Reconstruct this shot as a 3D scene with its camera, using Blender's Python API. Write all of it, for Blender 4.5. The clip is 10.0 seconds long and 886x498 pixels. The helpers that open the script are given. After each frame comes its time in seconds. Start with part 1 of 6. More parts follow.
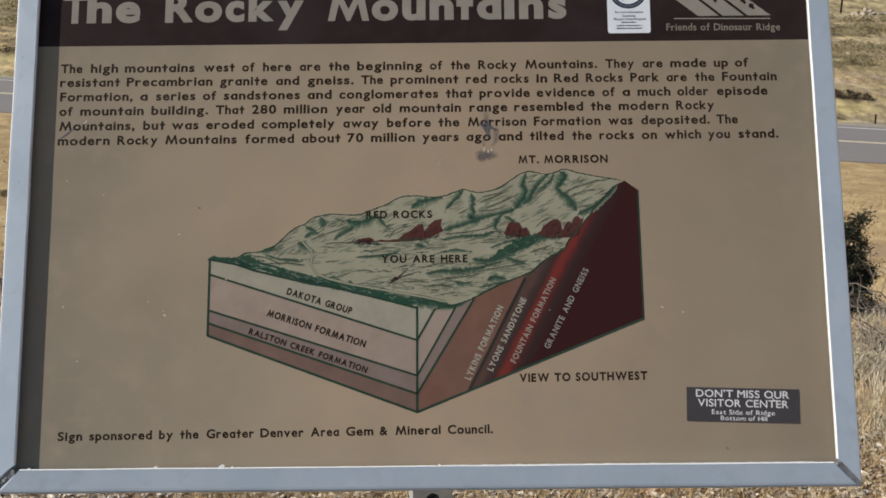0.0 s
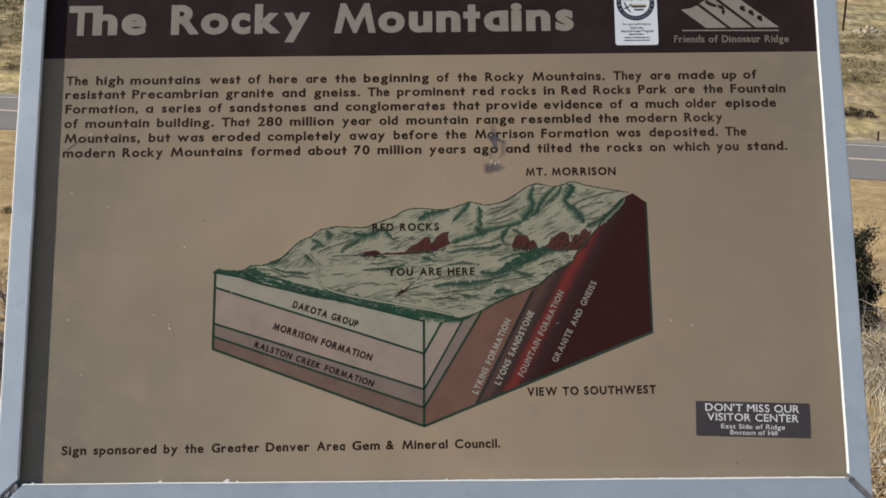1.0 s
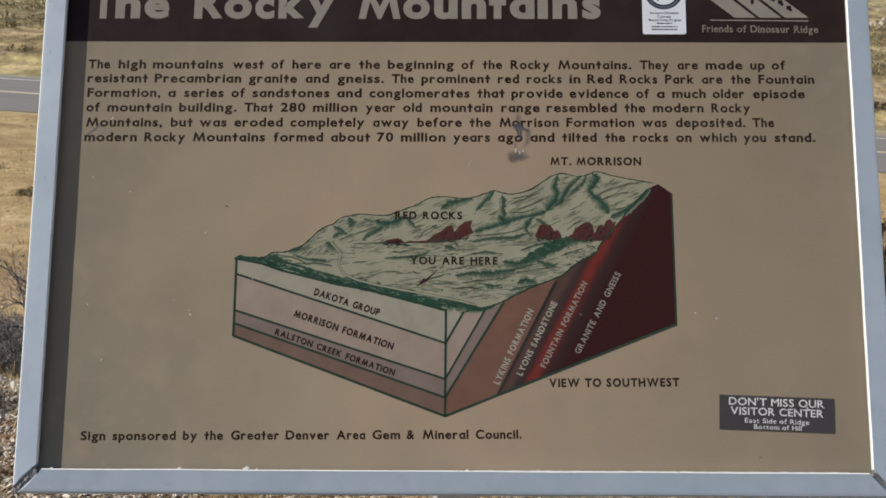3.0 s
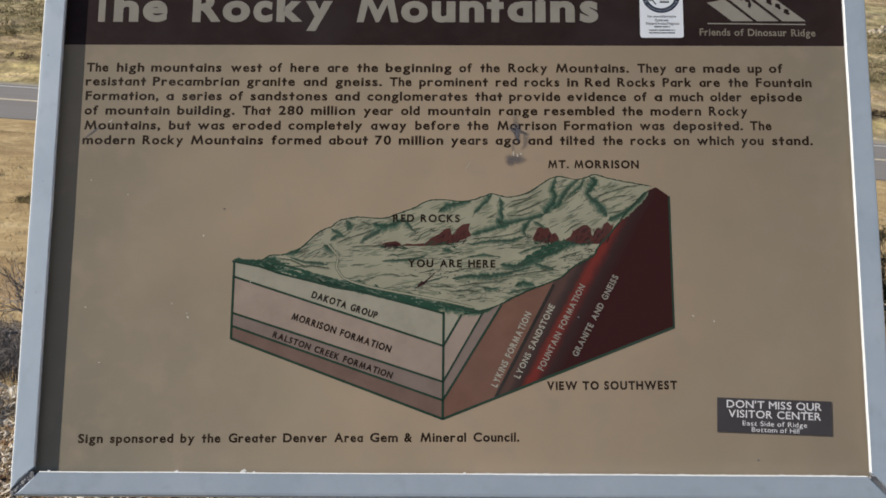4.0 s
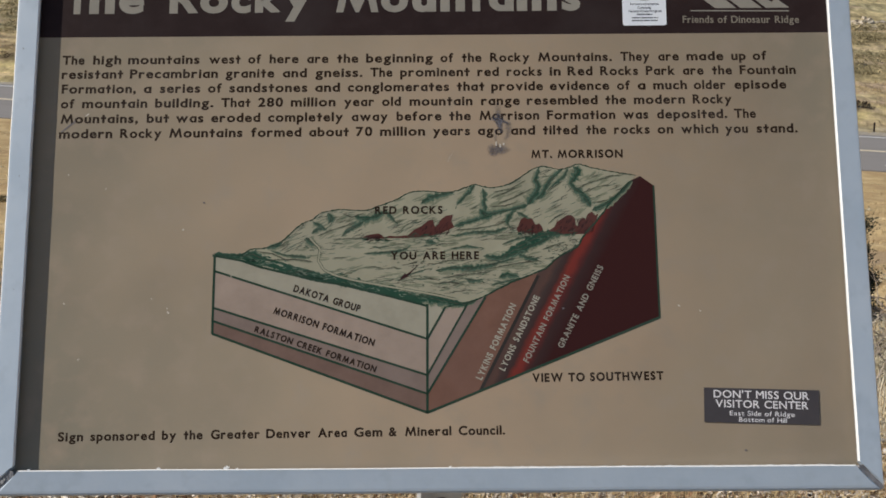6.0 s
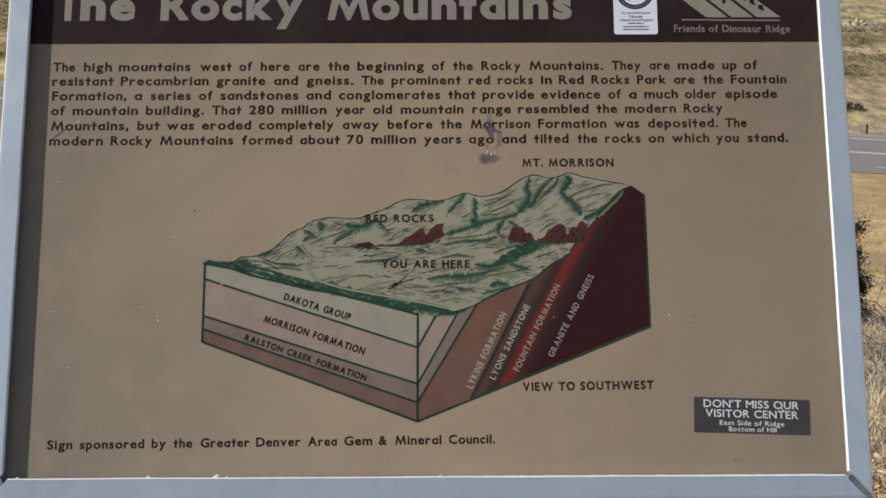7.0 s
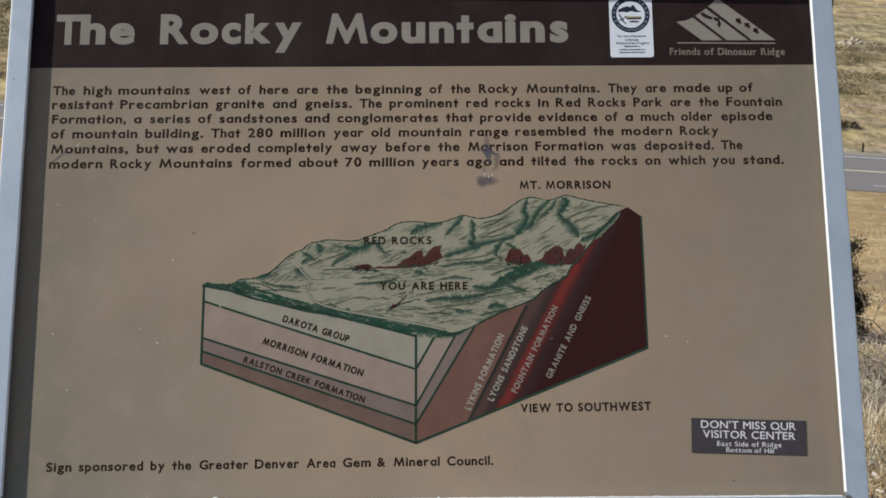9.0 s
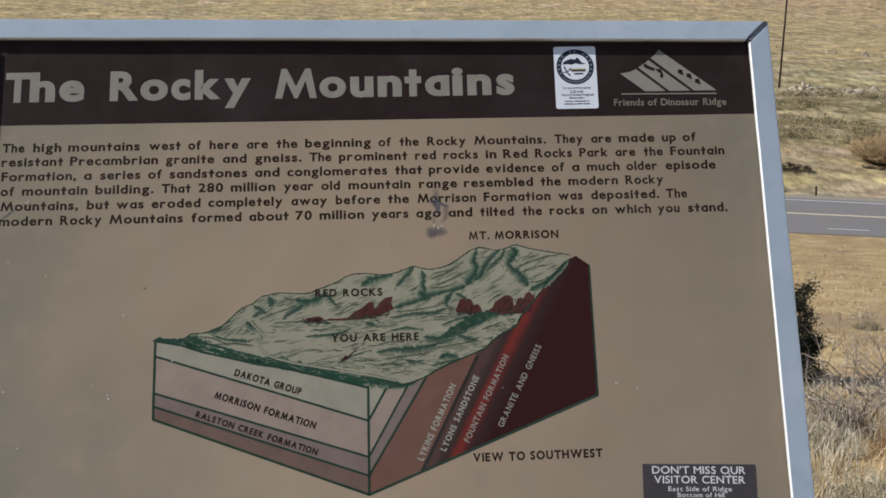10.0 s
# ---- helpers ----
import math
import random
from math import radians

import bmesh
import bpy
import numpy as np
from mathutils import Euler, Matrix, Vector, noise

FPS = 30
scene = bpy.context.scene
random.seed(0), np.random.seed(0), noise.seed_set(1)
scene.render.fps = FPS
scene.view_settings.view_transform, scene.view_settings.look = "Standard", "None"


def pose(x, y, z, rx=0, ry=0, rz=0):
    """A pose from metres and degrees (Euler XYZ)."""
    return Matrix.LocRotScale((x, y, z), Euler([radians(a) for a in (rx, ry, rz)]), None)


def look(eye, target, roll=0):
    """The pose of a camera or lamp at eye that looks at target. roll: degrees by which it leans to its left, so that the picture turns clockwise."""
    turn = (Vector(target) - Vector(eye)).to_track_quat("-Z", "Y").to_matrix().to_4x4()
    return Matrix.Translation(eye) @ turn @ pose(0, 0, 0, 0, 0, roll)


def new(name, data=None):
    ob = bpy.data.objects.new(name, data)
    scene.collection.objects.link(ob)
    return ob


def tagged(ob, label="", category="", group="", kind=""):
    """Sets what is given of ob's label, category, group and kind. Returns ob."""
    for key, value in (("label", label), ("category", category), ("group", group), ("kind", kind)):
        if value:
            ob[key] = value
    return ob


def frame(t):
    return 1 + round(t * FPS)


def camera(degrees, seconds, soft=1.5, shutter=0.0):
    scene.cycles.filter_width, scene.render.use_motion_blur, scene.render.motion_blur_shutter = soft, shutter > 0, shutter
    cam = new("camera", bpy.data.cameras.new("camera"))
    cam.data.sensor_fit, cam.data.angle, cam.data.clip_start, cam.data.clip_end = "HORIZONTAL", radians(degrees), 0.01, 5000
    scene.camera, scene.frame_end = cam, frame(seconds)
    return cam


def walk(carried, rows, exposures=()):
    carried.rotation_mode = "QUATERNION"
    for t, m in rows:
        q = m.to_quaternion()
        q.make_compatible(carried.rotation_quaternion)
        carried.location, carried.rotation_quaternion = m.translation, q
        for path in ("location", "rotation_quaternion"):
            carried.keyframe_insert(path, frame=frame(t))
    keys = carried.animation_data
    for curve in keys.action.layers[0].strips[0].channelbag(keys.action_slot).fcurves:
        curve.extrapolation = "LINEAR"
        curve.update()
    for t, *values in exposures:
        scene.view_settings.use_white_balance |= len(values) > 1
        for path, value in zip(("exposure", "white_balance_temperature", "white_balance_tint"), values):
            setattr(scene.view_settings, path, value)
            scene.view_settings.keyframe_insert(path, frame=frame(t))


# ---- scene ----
from mathutils.geometry import tessellate_polygon

# ------------------------------------------------------------------ camera
cam = camera(38.5, 10.0, soft=1.68)
# seconds, x, y, z, tilt, lean, turn
PATH = [
    (0, 0.0349, -1.4107, 1.5054, 77.296, 0.575, 0.557),
    (0.2, 0.0344, -1.4113, 1.5049, 77.889, 0.27, 0.727),
    (0.3, 0.0341, -1.4117, 1.5047, 77.902, 0.33, 0.921),
    (0.5, 0.0336, -1.4123, 1.5042, 77.876, 0.363, 0.809),
    (0.7, 0.0321, -1.4083, 1.5019, 77.937, 0.239, 0.829),
    (0.8, 0.0313, -1.4062, 1.5007, 77.678, 0.538, 0.752),
    (1, 0.0298, -1.4022, 1.4984, 78.071, 0.589, 0.677),
    (1.2, 0.0235, -1.3986, 1.4973, 78.032, 0.686, 1.391),
    (1.3, 0.0204, -1.3967, 1.4968, 77.948, 0.793, 1.484),
    (1.5, 0.0141, -1.3931, 1.4957, 77.959, 0.448, 1.71),
    (1.7, 0.0149, -1.3917, 1.4949, 78.054, 0.424, 1.412),
    (1.8, 0.0152, -1.3909, 1.4946, 78.025, 0.492, 1.346),
    (2, 0.016, -1.3895, 1.4938, 77.649, 0.684, 1.251),
    (2.2, 0.0153, -1.3893, 1.4922, 77.469, 0.262, 1.883),
    (2.3, 0.015, -1.3893, 1.4915, 77.532, 0.024, 1.865),
    (2.5, 0.0143, -1.3891, 1.4899, 77.535, 0.129, 1.465),
    (2.7, 0.0148, -1.3895, 1.4976, 77.422, -0.057, 1.283),
    (3.8, 0.0195, -1.3929, 1.4936, 77.919, 0.125, 1.55),
    (4, 0.0182, -1.3924, 1.4922, 77.86, -0.044, 1.306),
    (4.2, 0.018, -1.3898, 1.4927, 77.714, 0.242, 1.203),
    (4.3, 0.018, -1.3885, 1.4929, 77.755, 0.161, 1.17),
    (4.5, 0.0178, -1.3859, 1.4934, 77.633, 0.118, 1.307),
    (4.7, 0.0191, -1.3842, 1.4939, 77.469, 0.15, 1.606),
    (4.8, 0.0198, -1.3833, 1.4942, 77.262, 0.327, 1.435),
    (5, 0.0211, -1.3816, 1.4947, 77.245, 0.398, 1.096),
    (5.2, 0.0215, -1.3807, 1.4913, 77.346, 0.535, 0.98),
    (5.3, 0.0217, -1.3803, 1.4897, 77.381, 0.654, 0.882),
    (5.5, 0.0221, -1.3794, 1.4863, 77.569, 0.511, 0.844),
    (5.7, 0.0198, -1.3791, 1.483, 77.684, 0.507, 0.594),
    (6.8, 0.0201, -1.3734, 1.496, 77.392, 0.238, 0.345),
    (7, 0.0227, -1.3751, 1.4946, 77.632, 0.182, 0.238),
    (7.2, 0.0228, -1.3752, 1.4945, 77.579, 0.165, 0.223),
    (7.3, 0.0228, -1.3753, 1.4944, 77.583, 0.156, 0.201),
    (7.5, 0.0229, -1.3754, 1.4943, 77.619, 0.139, 0.305),
    (7.7, 0.0216, -1.3758, 1.4943, 77.76, 0.109, 0.338),
    (7.8, 0.021, -1.3761, 1.4943, 77.767, 0.094, 0.39),
    (8, 0.0197, -1.3765, 1.4943, 77.824, 0.064, 0.384),
    (8.2, 0.0194, -1.3765, 1.4959, 77.761, 0.109, 0.446),
    (8.3, 0.0193, -1.3765, 1.4966, 77.93, 0.132, 0.435),
    (8.5, 0.019, -1.3765, 1.4982, 78.191, 0.177, 0.433),
    (8.7, 0.0201, -1.3783, 1.4988, 78.268, 0.207, 0.106),
    (8.8, 0.0207, -1.3793, 1.4991, 78.339, 0.223, 0.117),
    (9, 0.0218, -1.3811, 1.4997, 78.475, 0.253, 0.091),
    (9.1, 0.0227, -1.3816, 1.4997, 78.491, 0.305, -0.094),
    (9.2, 0.0235, -1.3821, 1.4997, 78.301, 0.357, -0.228),
    (9.3, 0.0244, -1.3826, 1.4996, 78.338, 0.408, -0.412),
    (9.4, 0.0252, -1.3831, 1.4996, 78.558, 0.46, -0.493),
    (9.5, 0.0261, -1.3836, 1.4996, 78.725, 0.512, -0.485),
    (9.6, 0.0274, -1.3855, 1.5006, 79.021, 0.571, -0.628),
    (9.7, 0.0286, -1.3874, 1.5016, 79.281, 0.63, -0.833),
    (9.8, 0.0299, -1.3893, 1.5026, 79.578, 0.69, -1.261),
    (9.9, 0.0311, -1.3912, 1.5036, 80.105, 0.749, -1.635),
    (10, 0.0324, -1.3931, 1.5046, 80.653, 0.808, -1.862),
]
walk(cam, [(r[0], pose(*r[1:])) for r in PATH], exposures=((0.0, 0.0, 6500, 10), (5.5, 0.0, 6480, 10), (8.0, -0.02, 6350, 10), (10.0, -0.05, 6150, 10)))

# ------------------------------------------------------------------ light
SUN_TO = Vector((-29.0, -2.8, 23.2)).normalized()
world = bpy.data.worlds.new("world")
scene.world = world
world.use_nodes = True
wn = world.node_tree
sky = wn.nodes.new("ShaderNodeTexSky")
sky.sky_type = "NISHITA"
sky.sun_disc = False
sky.sun_elevation = math.asin(SUN_TO.z)
sky.sun_rotation = math.atan2(SUN_TO.x, SUN_TO.y)
sky.altitude = 1800
sky.ozone_density = 2.0
wn.links.new(sky.outputs["Color"], wn.nodes["Background"].inputs["Color"])
wn.nodes["Background"].inputs["Strength"].default_value = 0.085
sun_data = bpy.data.lights.new("sun", "SUN")
sun_data.energy = 4.6
sun_data.angle = radians(0.53)
sun_data.color = (1.0, 0.94, 0.84)
sun = new("sun", sun_data)
sun.matrix_world = look(SUN_TO * 50, (0, 0, 0))

# ------------------------------------------------------------------ materials
def shader(name, rough=0.6, metal=0.0, spec=0.5):
    m = bpy.data.materials.new(name)
    m.use_nodes = True
    b = m.node_tree.nodes["Principled BSDF"]
    b.inputs["Roughness"].default_value = rough
    b.inputs["Metallic"].default_value = metal
    b.inputs["Specular IOR Level"].default_value = spec
    return m, m.node_tree.nodes, m.node_tree.links, b


def noisy(name, stops, scale=8.0, detail=6.0, rough=0.6, bump=0.0, bump_scale=60.0, metal=0.0, spec=0.5,
          second=None, second_scale=1.0, second_cut=(0.45, 0.65), object_random=0.0, stretch=(1, 1, 1), rough_var=0.0, island=0.0, wave=0.0):
    """A surface whose colour wanders between stops with a noise; second: another colour in larger patches."""
    m, n, l, b = shader(name, rough, metal, spec)
    co = n.new("ShaderNodeTexCoord")
    mp = n.new("ShaderNodeMapping")
    mp.inputs["Scale"].default_value = stretch
    l.new(co.outputs["Object"], mp.inputs["Vector"])
    nz = n.new("ShaderNodeTexNoise")
    nz.inputs["Scale"].default_value = scale
    nz.inputs["Detail"].default_value = detail
    nz.inputs["Roughness"].default_value = 0.65
    l.new(mp.outputs["Vector"], nz.inputs["Vector"])
    ramp = n.new("ShaderNodeValToRGB")
    while len(ramp.color_ramp.elements) < len(stops):
        ramp.color_ramp.elements.new(0.5)
    for i, c in enumerate(stops):
        e = ramp.color_ramp.elements[i]
        e.position = 0.3 + 0.4 * i / max(1, len(stops) - 1)
        e.color = (*c, 1)
    l.new(nz.outputs["Fac"], ramp.inputs["Fac"])
    out = ramp.outputs["Color"]
    if second:
        nz2 = n.new("ShaderNodeTexNoise")
        nz2.inputs["Scale"].default_value = second_scale
        nz2.inputs["Detail"].default_value = 5
        l.new(mp.outputs["Vector"], nz2.inputs["Vector"])
        r2 = n.new("ShaderNodeMapRange")
        r2.inputs["From Min"].default_value, r2.inputs["From Max"].default_value = second_cut
        l.new(nz2.outputs["Fac"], r2.inputs["Value"])
        mx = n.new("ShaderNodeMix")
        mx.data_type = "RGBA"
        l.new(r2.outputs["Result"], mx.inputs["Factor"])
        l.new(out, mx.inputs["A"])
        mx.inputs["B"].default_value = (*second, 1)
        out = mx.outputs["Result"]
    if object_random or island:
        src = n.new("ShaderNodeNewGeometry").outputs["Random Per Island"] if island else n.new("ShaderNodeObjectInfo").outputs["Random"]
        amount = island or object_random
        hv = n.new("ShaderNodeHueSaturation")
        mr = n.new("ShaderNodeMapRange")
        mr.inputs["To Min"].default_value, mr.inputs["To Max"].default_value = 1 - amount, 1 + amount
        l.new(src, mr.inputs["Value"])
        l.new(mr.outputs["Result"], hv.inputs["Value"])
        l.new(out, hv.inputs["Color"])
        out = hv.outputs["Color"]
    l.new(out, b.inputs["Base Color"])
    if rough_var:
        rr = n.new("ShaderNodeMapRange")
        rr.inputs["To Min"].default_value, rr.inputs["To Max"].default_value = rough - rough_var, rough + rough_var
        l.new(nz.outputs["Fac"], rr.inputs["Value"])
        l.new(rr.outputs["Result"], b.inputs["Roughness"])
    if bump:
        nb = n.new("ShaderNodeTexNoise")
        nb.inputs["Scale"].default_value = bump_scale
        nb.inputs["Detail"].default_value = 6
        l.new(mp.outputs["Vector"], nb.inputs["Vector"])
        bp = n.new("ShaderNodeBump")
        bp.inputs["Strength"].default_value = bump
        bp.inputs["Distance"].default_value = 1.0 / bump_scale
        l.new(nb.outputs["Fac"], bp.inputs["Height"])
        if wave:      # made-up S-shaped warp that lights the sheet's middle and dims its top; slight waviness
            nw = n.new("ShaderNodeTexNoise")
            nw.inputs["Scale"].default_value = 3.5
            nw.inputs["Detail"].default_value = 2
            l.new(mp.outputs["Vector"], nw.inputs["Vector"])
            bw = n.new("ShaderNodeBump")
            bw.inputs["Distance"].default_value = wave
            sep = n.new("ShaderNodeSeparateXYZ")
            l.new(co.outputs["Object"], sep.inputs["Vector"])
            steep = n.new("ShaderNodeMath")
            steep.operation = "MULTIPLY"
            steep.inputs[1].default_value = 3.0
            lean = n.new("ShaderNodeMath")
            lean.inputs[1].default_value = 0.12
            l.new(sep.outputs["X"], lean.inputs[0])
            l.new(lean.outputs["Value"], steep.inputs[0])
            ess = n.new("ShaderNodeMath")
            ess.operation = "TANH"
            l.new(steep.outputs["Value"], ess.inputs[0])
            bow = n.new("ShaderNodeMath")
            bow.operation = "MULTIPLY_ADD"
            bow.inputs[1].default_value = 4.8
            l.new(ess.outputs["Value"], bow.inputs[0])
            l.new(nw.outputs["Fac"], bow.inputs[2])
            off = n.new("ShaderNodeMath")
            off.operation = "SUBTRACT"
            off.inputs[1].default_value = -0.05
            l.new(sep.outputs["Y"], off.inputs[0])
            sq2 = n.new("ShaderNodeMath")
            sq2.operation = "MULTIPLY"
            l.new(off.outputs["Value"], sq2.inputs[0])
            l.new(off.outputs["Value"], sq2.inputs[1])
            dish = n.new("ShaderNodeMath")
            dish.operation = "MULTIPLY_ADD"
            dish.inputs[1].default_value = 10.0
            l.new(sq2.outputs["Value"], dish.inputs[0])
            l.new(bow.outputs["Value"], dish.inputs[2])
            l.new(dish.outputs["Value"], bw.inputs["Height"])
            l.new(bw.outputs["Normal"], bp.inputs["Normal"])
        l.new(bp.outputs["Normal"], b.inputs["Normal"])
    return m


def ink(name, colour, rough=0.48):
    """Printed ink on the sign face: a plain colour with slight fading."""
    colour = tuple(c * k for c, k in zip(colour, (0.76, 0.84, 0.88)))
    d = tuple(c * 0.86 for c in colour)
    u = tuple(min(1, c * 1.1 + 0.004) for c in colour)
    return noisy(name, (d, colour, u), scale=26, rough=rough, spec=0.08, second=tuple(min(1, c * 0.9 + 0.02) for c in colour), second_scale=7, second_cut=(0.5, 0.8))


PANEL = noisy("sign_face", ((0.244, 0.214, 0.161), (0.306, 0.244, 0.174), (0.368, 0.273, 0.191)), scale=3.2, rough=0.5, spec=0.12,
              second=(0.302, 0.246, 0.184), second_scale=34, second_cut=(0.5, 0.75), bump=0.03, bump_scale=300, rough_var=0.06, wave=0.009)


def painted_glow(m, centre, reach, amount):
    """A broad glow painted into the colour: shifts the colour noise up in the middle and down at the rim."""
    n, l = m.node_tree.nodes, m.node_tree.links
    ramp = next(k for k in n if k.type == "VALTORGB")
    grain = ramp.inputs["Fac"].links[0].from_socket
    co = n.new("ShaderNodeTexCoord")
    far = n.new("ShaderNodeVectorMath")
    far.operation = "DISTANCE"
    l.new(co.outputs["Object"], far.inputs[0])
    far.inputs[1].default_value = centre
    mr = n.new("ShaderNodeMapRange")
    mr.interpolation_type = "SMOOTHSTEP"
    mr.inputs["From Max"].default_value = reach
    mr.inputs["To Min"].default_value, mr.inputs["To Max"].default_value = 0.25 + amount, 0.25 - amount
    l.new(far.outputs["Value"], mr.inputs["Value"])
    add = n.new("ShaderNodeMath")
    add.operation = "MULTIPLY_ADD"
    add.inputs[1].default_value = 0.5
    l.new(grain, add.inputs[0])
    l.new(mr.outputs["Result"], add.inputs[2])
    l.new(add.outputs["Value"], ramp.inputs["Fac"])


# the panel's light middle and dim rim, painted into its colour
painted_glow(PANEL, (0.05, 0.07, 0.0), 0.54, 0.15)
BROWN = ink("dark_brown_ink", (0.039, 0.022, 0.020))
TEXT = ink("text_brown_ink", (0.036, 0.019, 0.011))
PALE = ink("pale_title_ink", (0.375, 0.315, 0.255))
TERRAIN = ink("pale_green_ink", (0.445, 0.384, 0.264))
GREEN = ink("green_ink", (0.031, 0.080, 0.049))
OUTLINE = ink("outline_ink", (0.032, 0.064, 0.040))
SEAMRED = ink("seam_maroon_ink", (0.055, 0.022, 0.021))
HATCH = ink("fine_line_ink", (0.085, 0.080, 0.056))
GREENPALE = ink("pale_wash_ink", (0.270, 0.260, 0.170))
GREENMID = ink("mid_green_ink", (0.108, 0.152, 0.104))
GLADE = ink("glade_green_ink", (0.200, 0.225, 0.160))
CREAM = ink("layer_cream_ink", (0.46, 0.388, 0.288))
PINK = ink("layer_pink_ink", (0.455, 0.322, 0.250))
MAUVE = ink("layer_mauve_ink", (0.30, 0.205, 0.168))
ROSE = ink("layer_rose_ink", (0.236, 0.138, 0.106))
LYK = ink("layer_tan_red_ink", (0.24, 0.114, 0.079))
LYO = ink("layer_brown_red_ink", (0.14, 0.060, 0.046))
REDROCK = ink("red_rock_ink", (0.120, 0.040, 0.032))
LAYERTEXT = ink("layer_letter_ink", (0.50, 0.43, 0.335))
SHADOWINK = ink("layer_line_ink", (0.050, 0.040, 0.034))


def graded(name, stops, slope, lo, hi):
    """Printed bands that run softly into one another across a slanting direction; stops: place between lo and hi, colour."""
    m, n, l, b = shader(name, 0.48, spec=0.08)
    co = n.new("ShaderNodeTexCoord")
    sep = n.new("ShaderNodeSeparateXYZ")
    l.new(co.outputs["Object"], sep.inputs["Vector"])
    cross = n.new("ShaderNodeMath")
    cross.operation = "MULTIPLY_ADD"
    cross.inputs[1].default_value = -slope
    l.new(sep.outputs["Y"], cross.inputs[0])
    l.new(sep.outputs["X"], cross.inputs[2])
    nz = n.new("ShaderNodeTexNoise")
    nz.inputs["Scale"].default_value = 90
    nz.inputs["Detail"].default_value = 5
    l.new(co.outputs["Object"], nz.inputs["Vector"])
    jit = n.new("ShaderNodeMath")
    jit.operation = "MULTIPLY_ADD"
    jit.inputs[1].default_value = 0.007
    l.new(nz.outputs["Fac"], jit.inputs[0])
    l.new(cross.outputs["Value"], jit.inputs[2])
    mr = n.new("ShaderNodeMapRange")
    mr.inputs["From Min"].default_value, mr.inputs["From Max"].default_value = lo + 0.0035, hi + 0.0035
    l.new(jit.outputs["Value"], mr.inputs["Value"])
    ramp = n.new("ShaderNodeValToRGB")
    while len(ramp.color_ramp.elements) < len(stops):
        ramp.color_ramp.elements.new(0.5)
    for e, (p, c) in zip(ramp.color_ramp.elements, stops):
        e.position = (p - lo) / (hi - lo)
        e.color = (*(k * f for k, f in zip(c, (0.76, 0.84, 0.88))), 1)
    l.new(mr.outputs["Result"], ramp.inputs["Fac"])
    l.new(ramp.outputs["Color"], b.inputs["Base Color"])
    return m


GRADED = graded("graded_band_ink", ((0.086, (0.075, 0.05, 0.042)), (0.096, (0.115, 0.066, 0.054)), (0.106, (0.130, 0.066, 0.052)), (0.1125, (0.078, 0.048, 0.042)), (0.118, (0.070, 0.036, 0.032)),
                                    (0.122, (0.165, 0.037, 0.029)), (0.126, (0.240, 0.040, 0.030)), (0.131, (0.220, 0.038, 0.029)), (0.137, (0.105, 0.030, 0.027)), (0.142, (0.060, 0.029, 0.027)),
                                    (0.149, (0.056, 0.024, 0.022)), (0.158, (0.057, 0.0165, 0.0150))), 0.53, 0.08, 0.17)
WHITE = noisy("white_vinyl", ((0.78, 0.81, 0.86), (0.85, 0.88, 0.92)), scale=30, rough=0.35)
GREYINK = ink("grey_blue_ink", (0.26, 0.27, 0.32))
DULL = ink("dull_title_ink", (0.33, 0.265, 0.20))
NAVY = ink("navy_ink", (0.03, 0.035, 0.055))
OCHRE = ink("ochre_ink", (0.5, 0.36, 0.16))
PLATE = noisy("plate_dark", ((0.050, 0.043, 0.045), (0.065, 0.056, 0.058)), scale=20, rough=0.5, bump=0.05, bump_scale=200)
PLATETEXT = noisy("plate_letters", ((0.74, 0.72, 0.72), (0.84, 0.82, 0.82)), scale=60, rough=0.5)
MARK = noisy("scuff_and_shade_grey", ((0.105, 0.095, 0.11), (0.17, 0.15, 0.155)), scale=90, rough=0.6)
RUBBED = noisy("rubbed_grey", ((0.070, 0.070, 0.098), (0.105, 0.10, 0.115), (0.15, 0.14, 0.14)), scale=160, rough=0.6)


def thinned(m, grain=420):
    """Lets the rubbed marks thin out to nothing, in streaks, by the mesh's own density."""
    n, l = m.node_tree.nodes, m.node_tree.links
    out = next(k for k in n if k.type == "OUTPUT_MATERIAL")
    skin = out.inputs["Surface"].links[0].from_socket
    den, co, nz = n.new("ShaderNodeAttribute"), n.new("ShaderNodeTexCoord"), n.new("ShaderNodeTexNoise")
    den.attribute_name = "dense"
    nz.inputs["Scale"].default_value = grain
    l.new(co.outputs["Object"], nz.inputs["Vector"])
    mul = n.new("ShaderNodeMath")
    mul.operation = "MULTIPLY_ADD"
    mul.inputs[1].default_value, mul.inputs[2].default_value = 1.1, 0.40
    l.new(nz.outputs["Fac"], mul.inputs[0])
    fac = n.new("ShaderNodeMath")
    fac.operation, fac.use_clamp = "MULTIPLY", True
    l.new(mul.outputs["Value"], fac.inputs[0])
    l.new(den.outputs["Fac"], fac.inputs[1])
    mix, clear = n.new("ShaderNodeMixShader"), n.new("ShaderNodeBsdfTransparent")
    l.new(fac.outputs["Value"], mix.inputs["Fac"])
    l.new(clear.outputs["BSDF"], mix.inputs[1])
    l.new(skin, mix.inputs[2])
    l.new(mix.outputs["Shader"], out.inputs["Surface"])


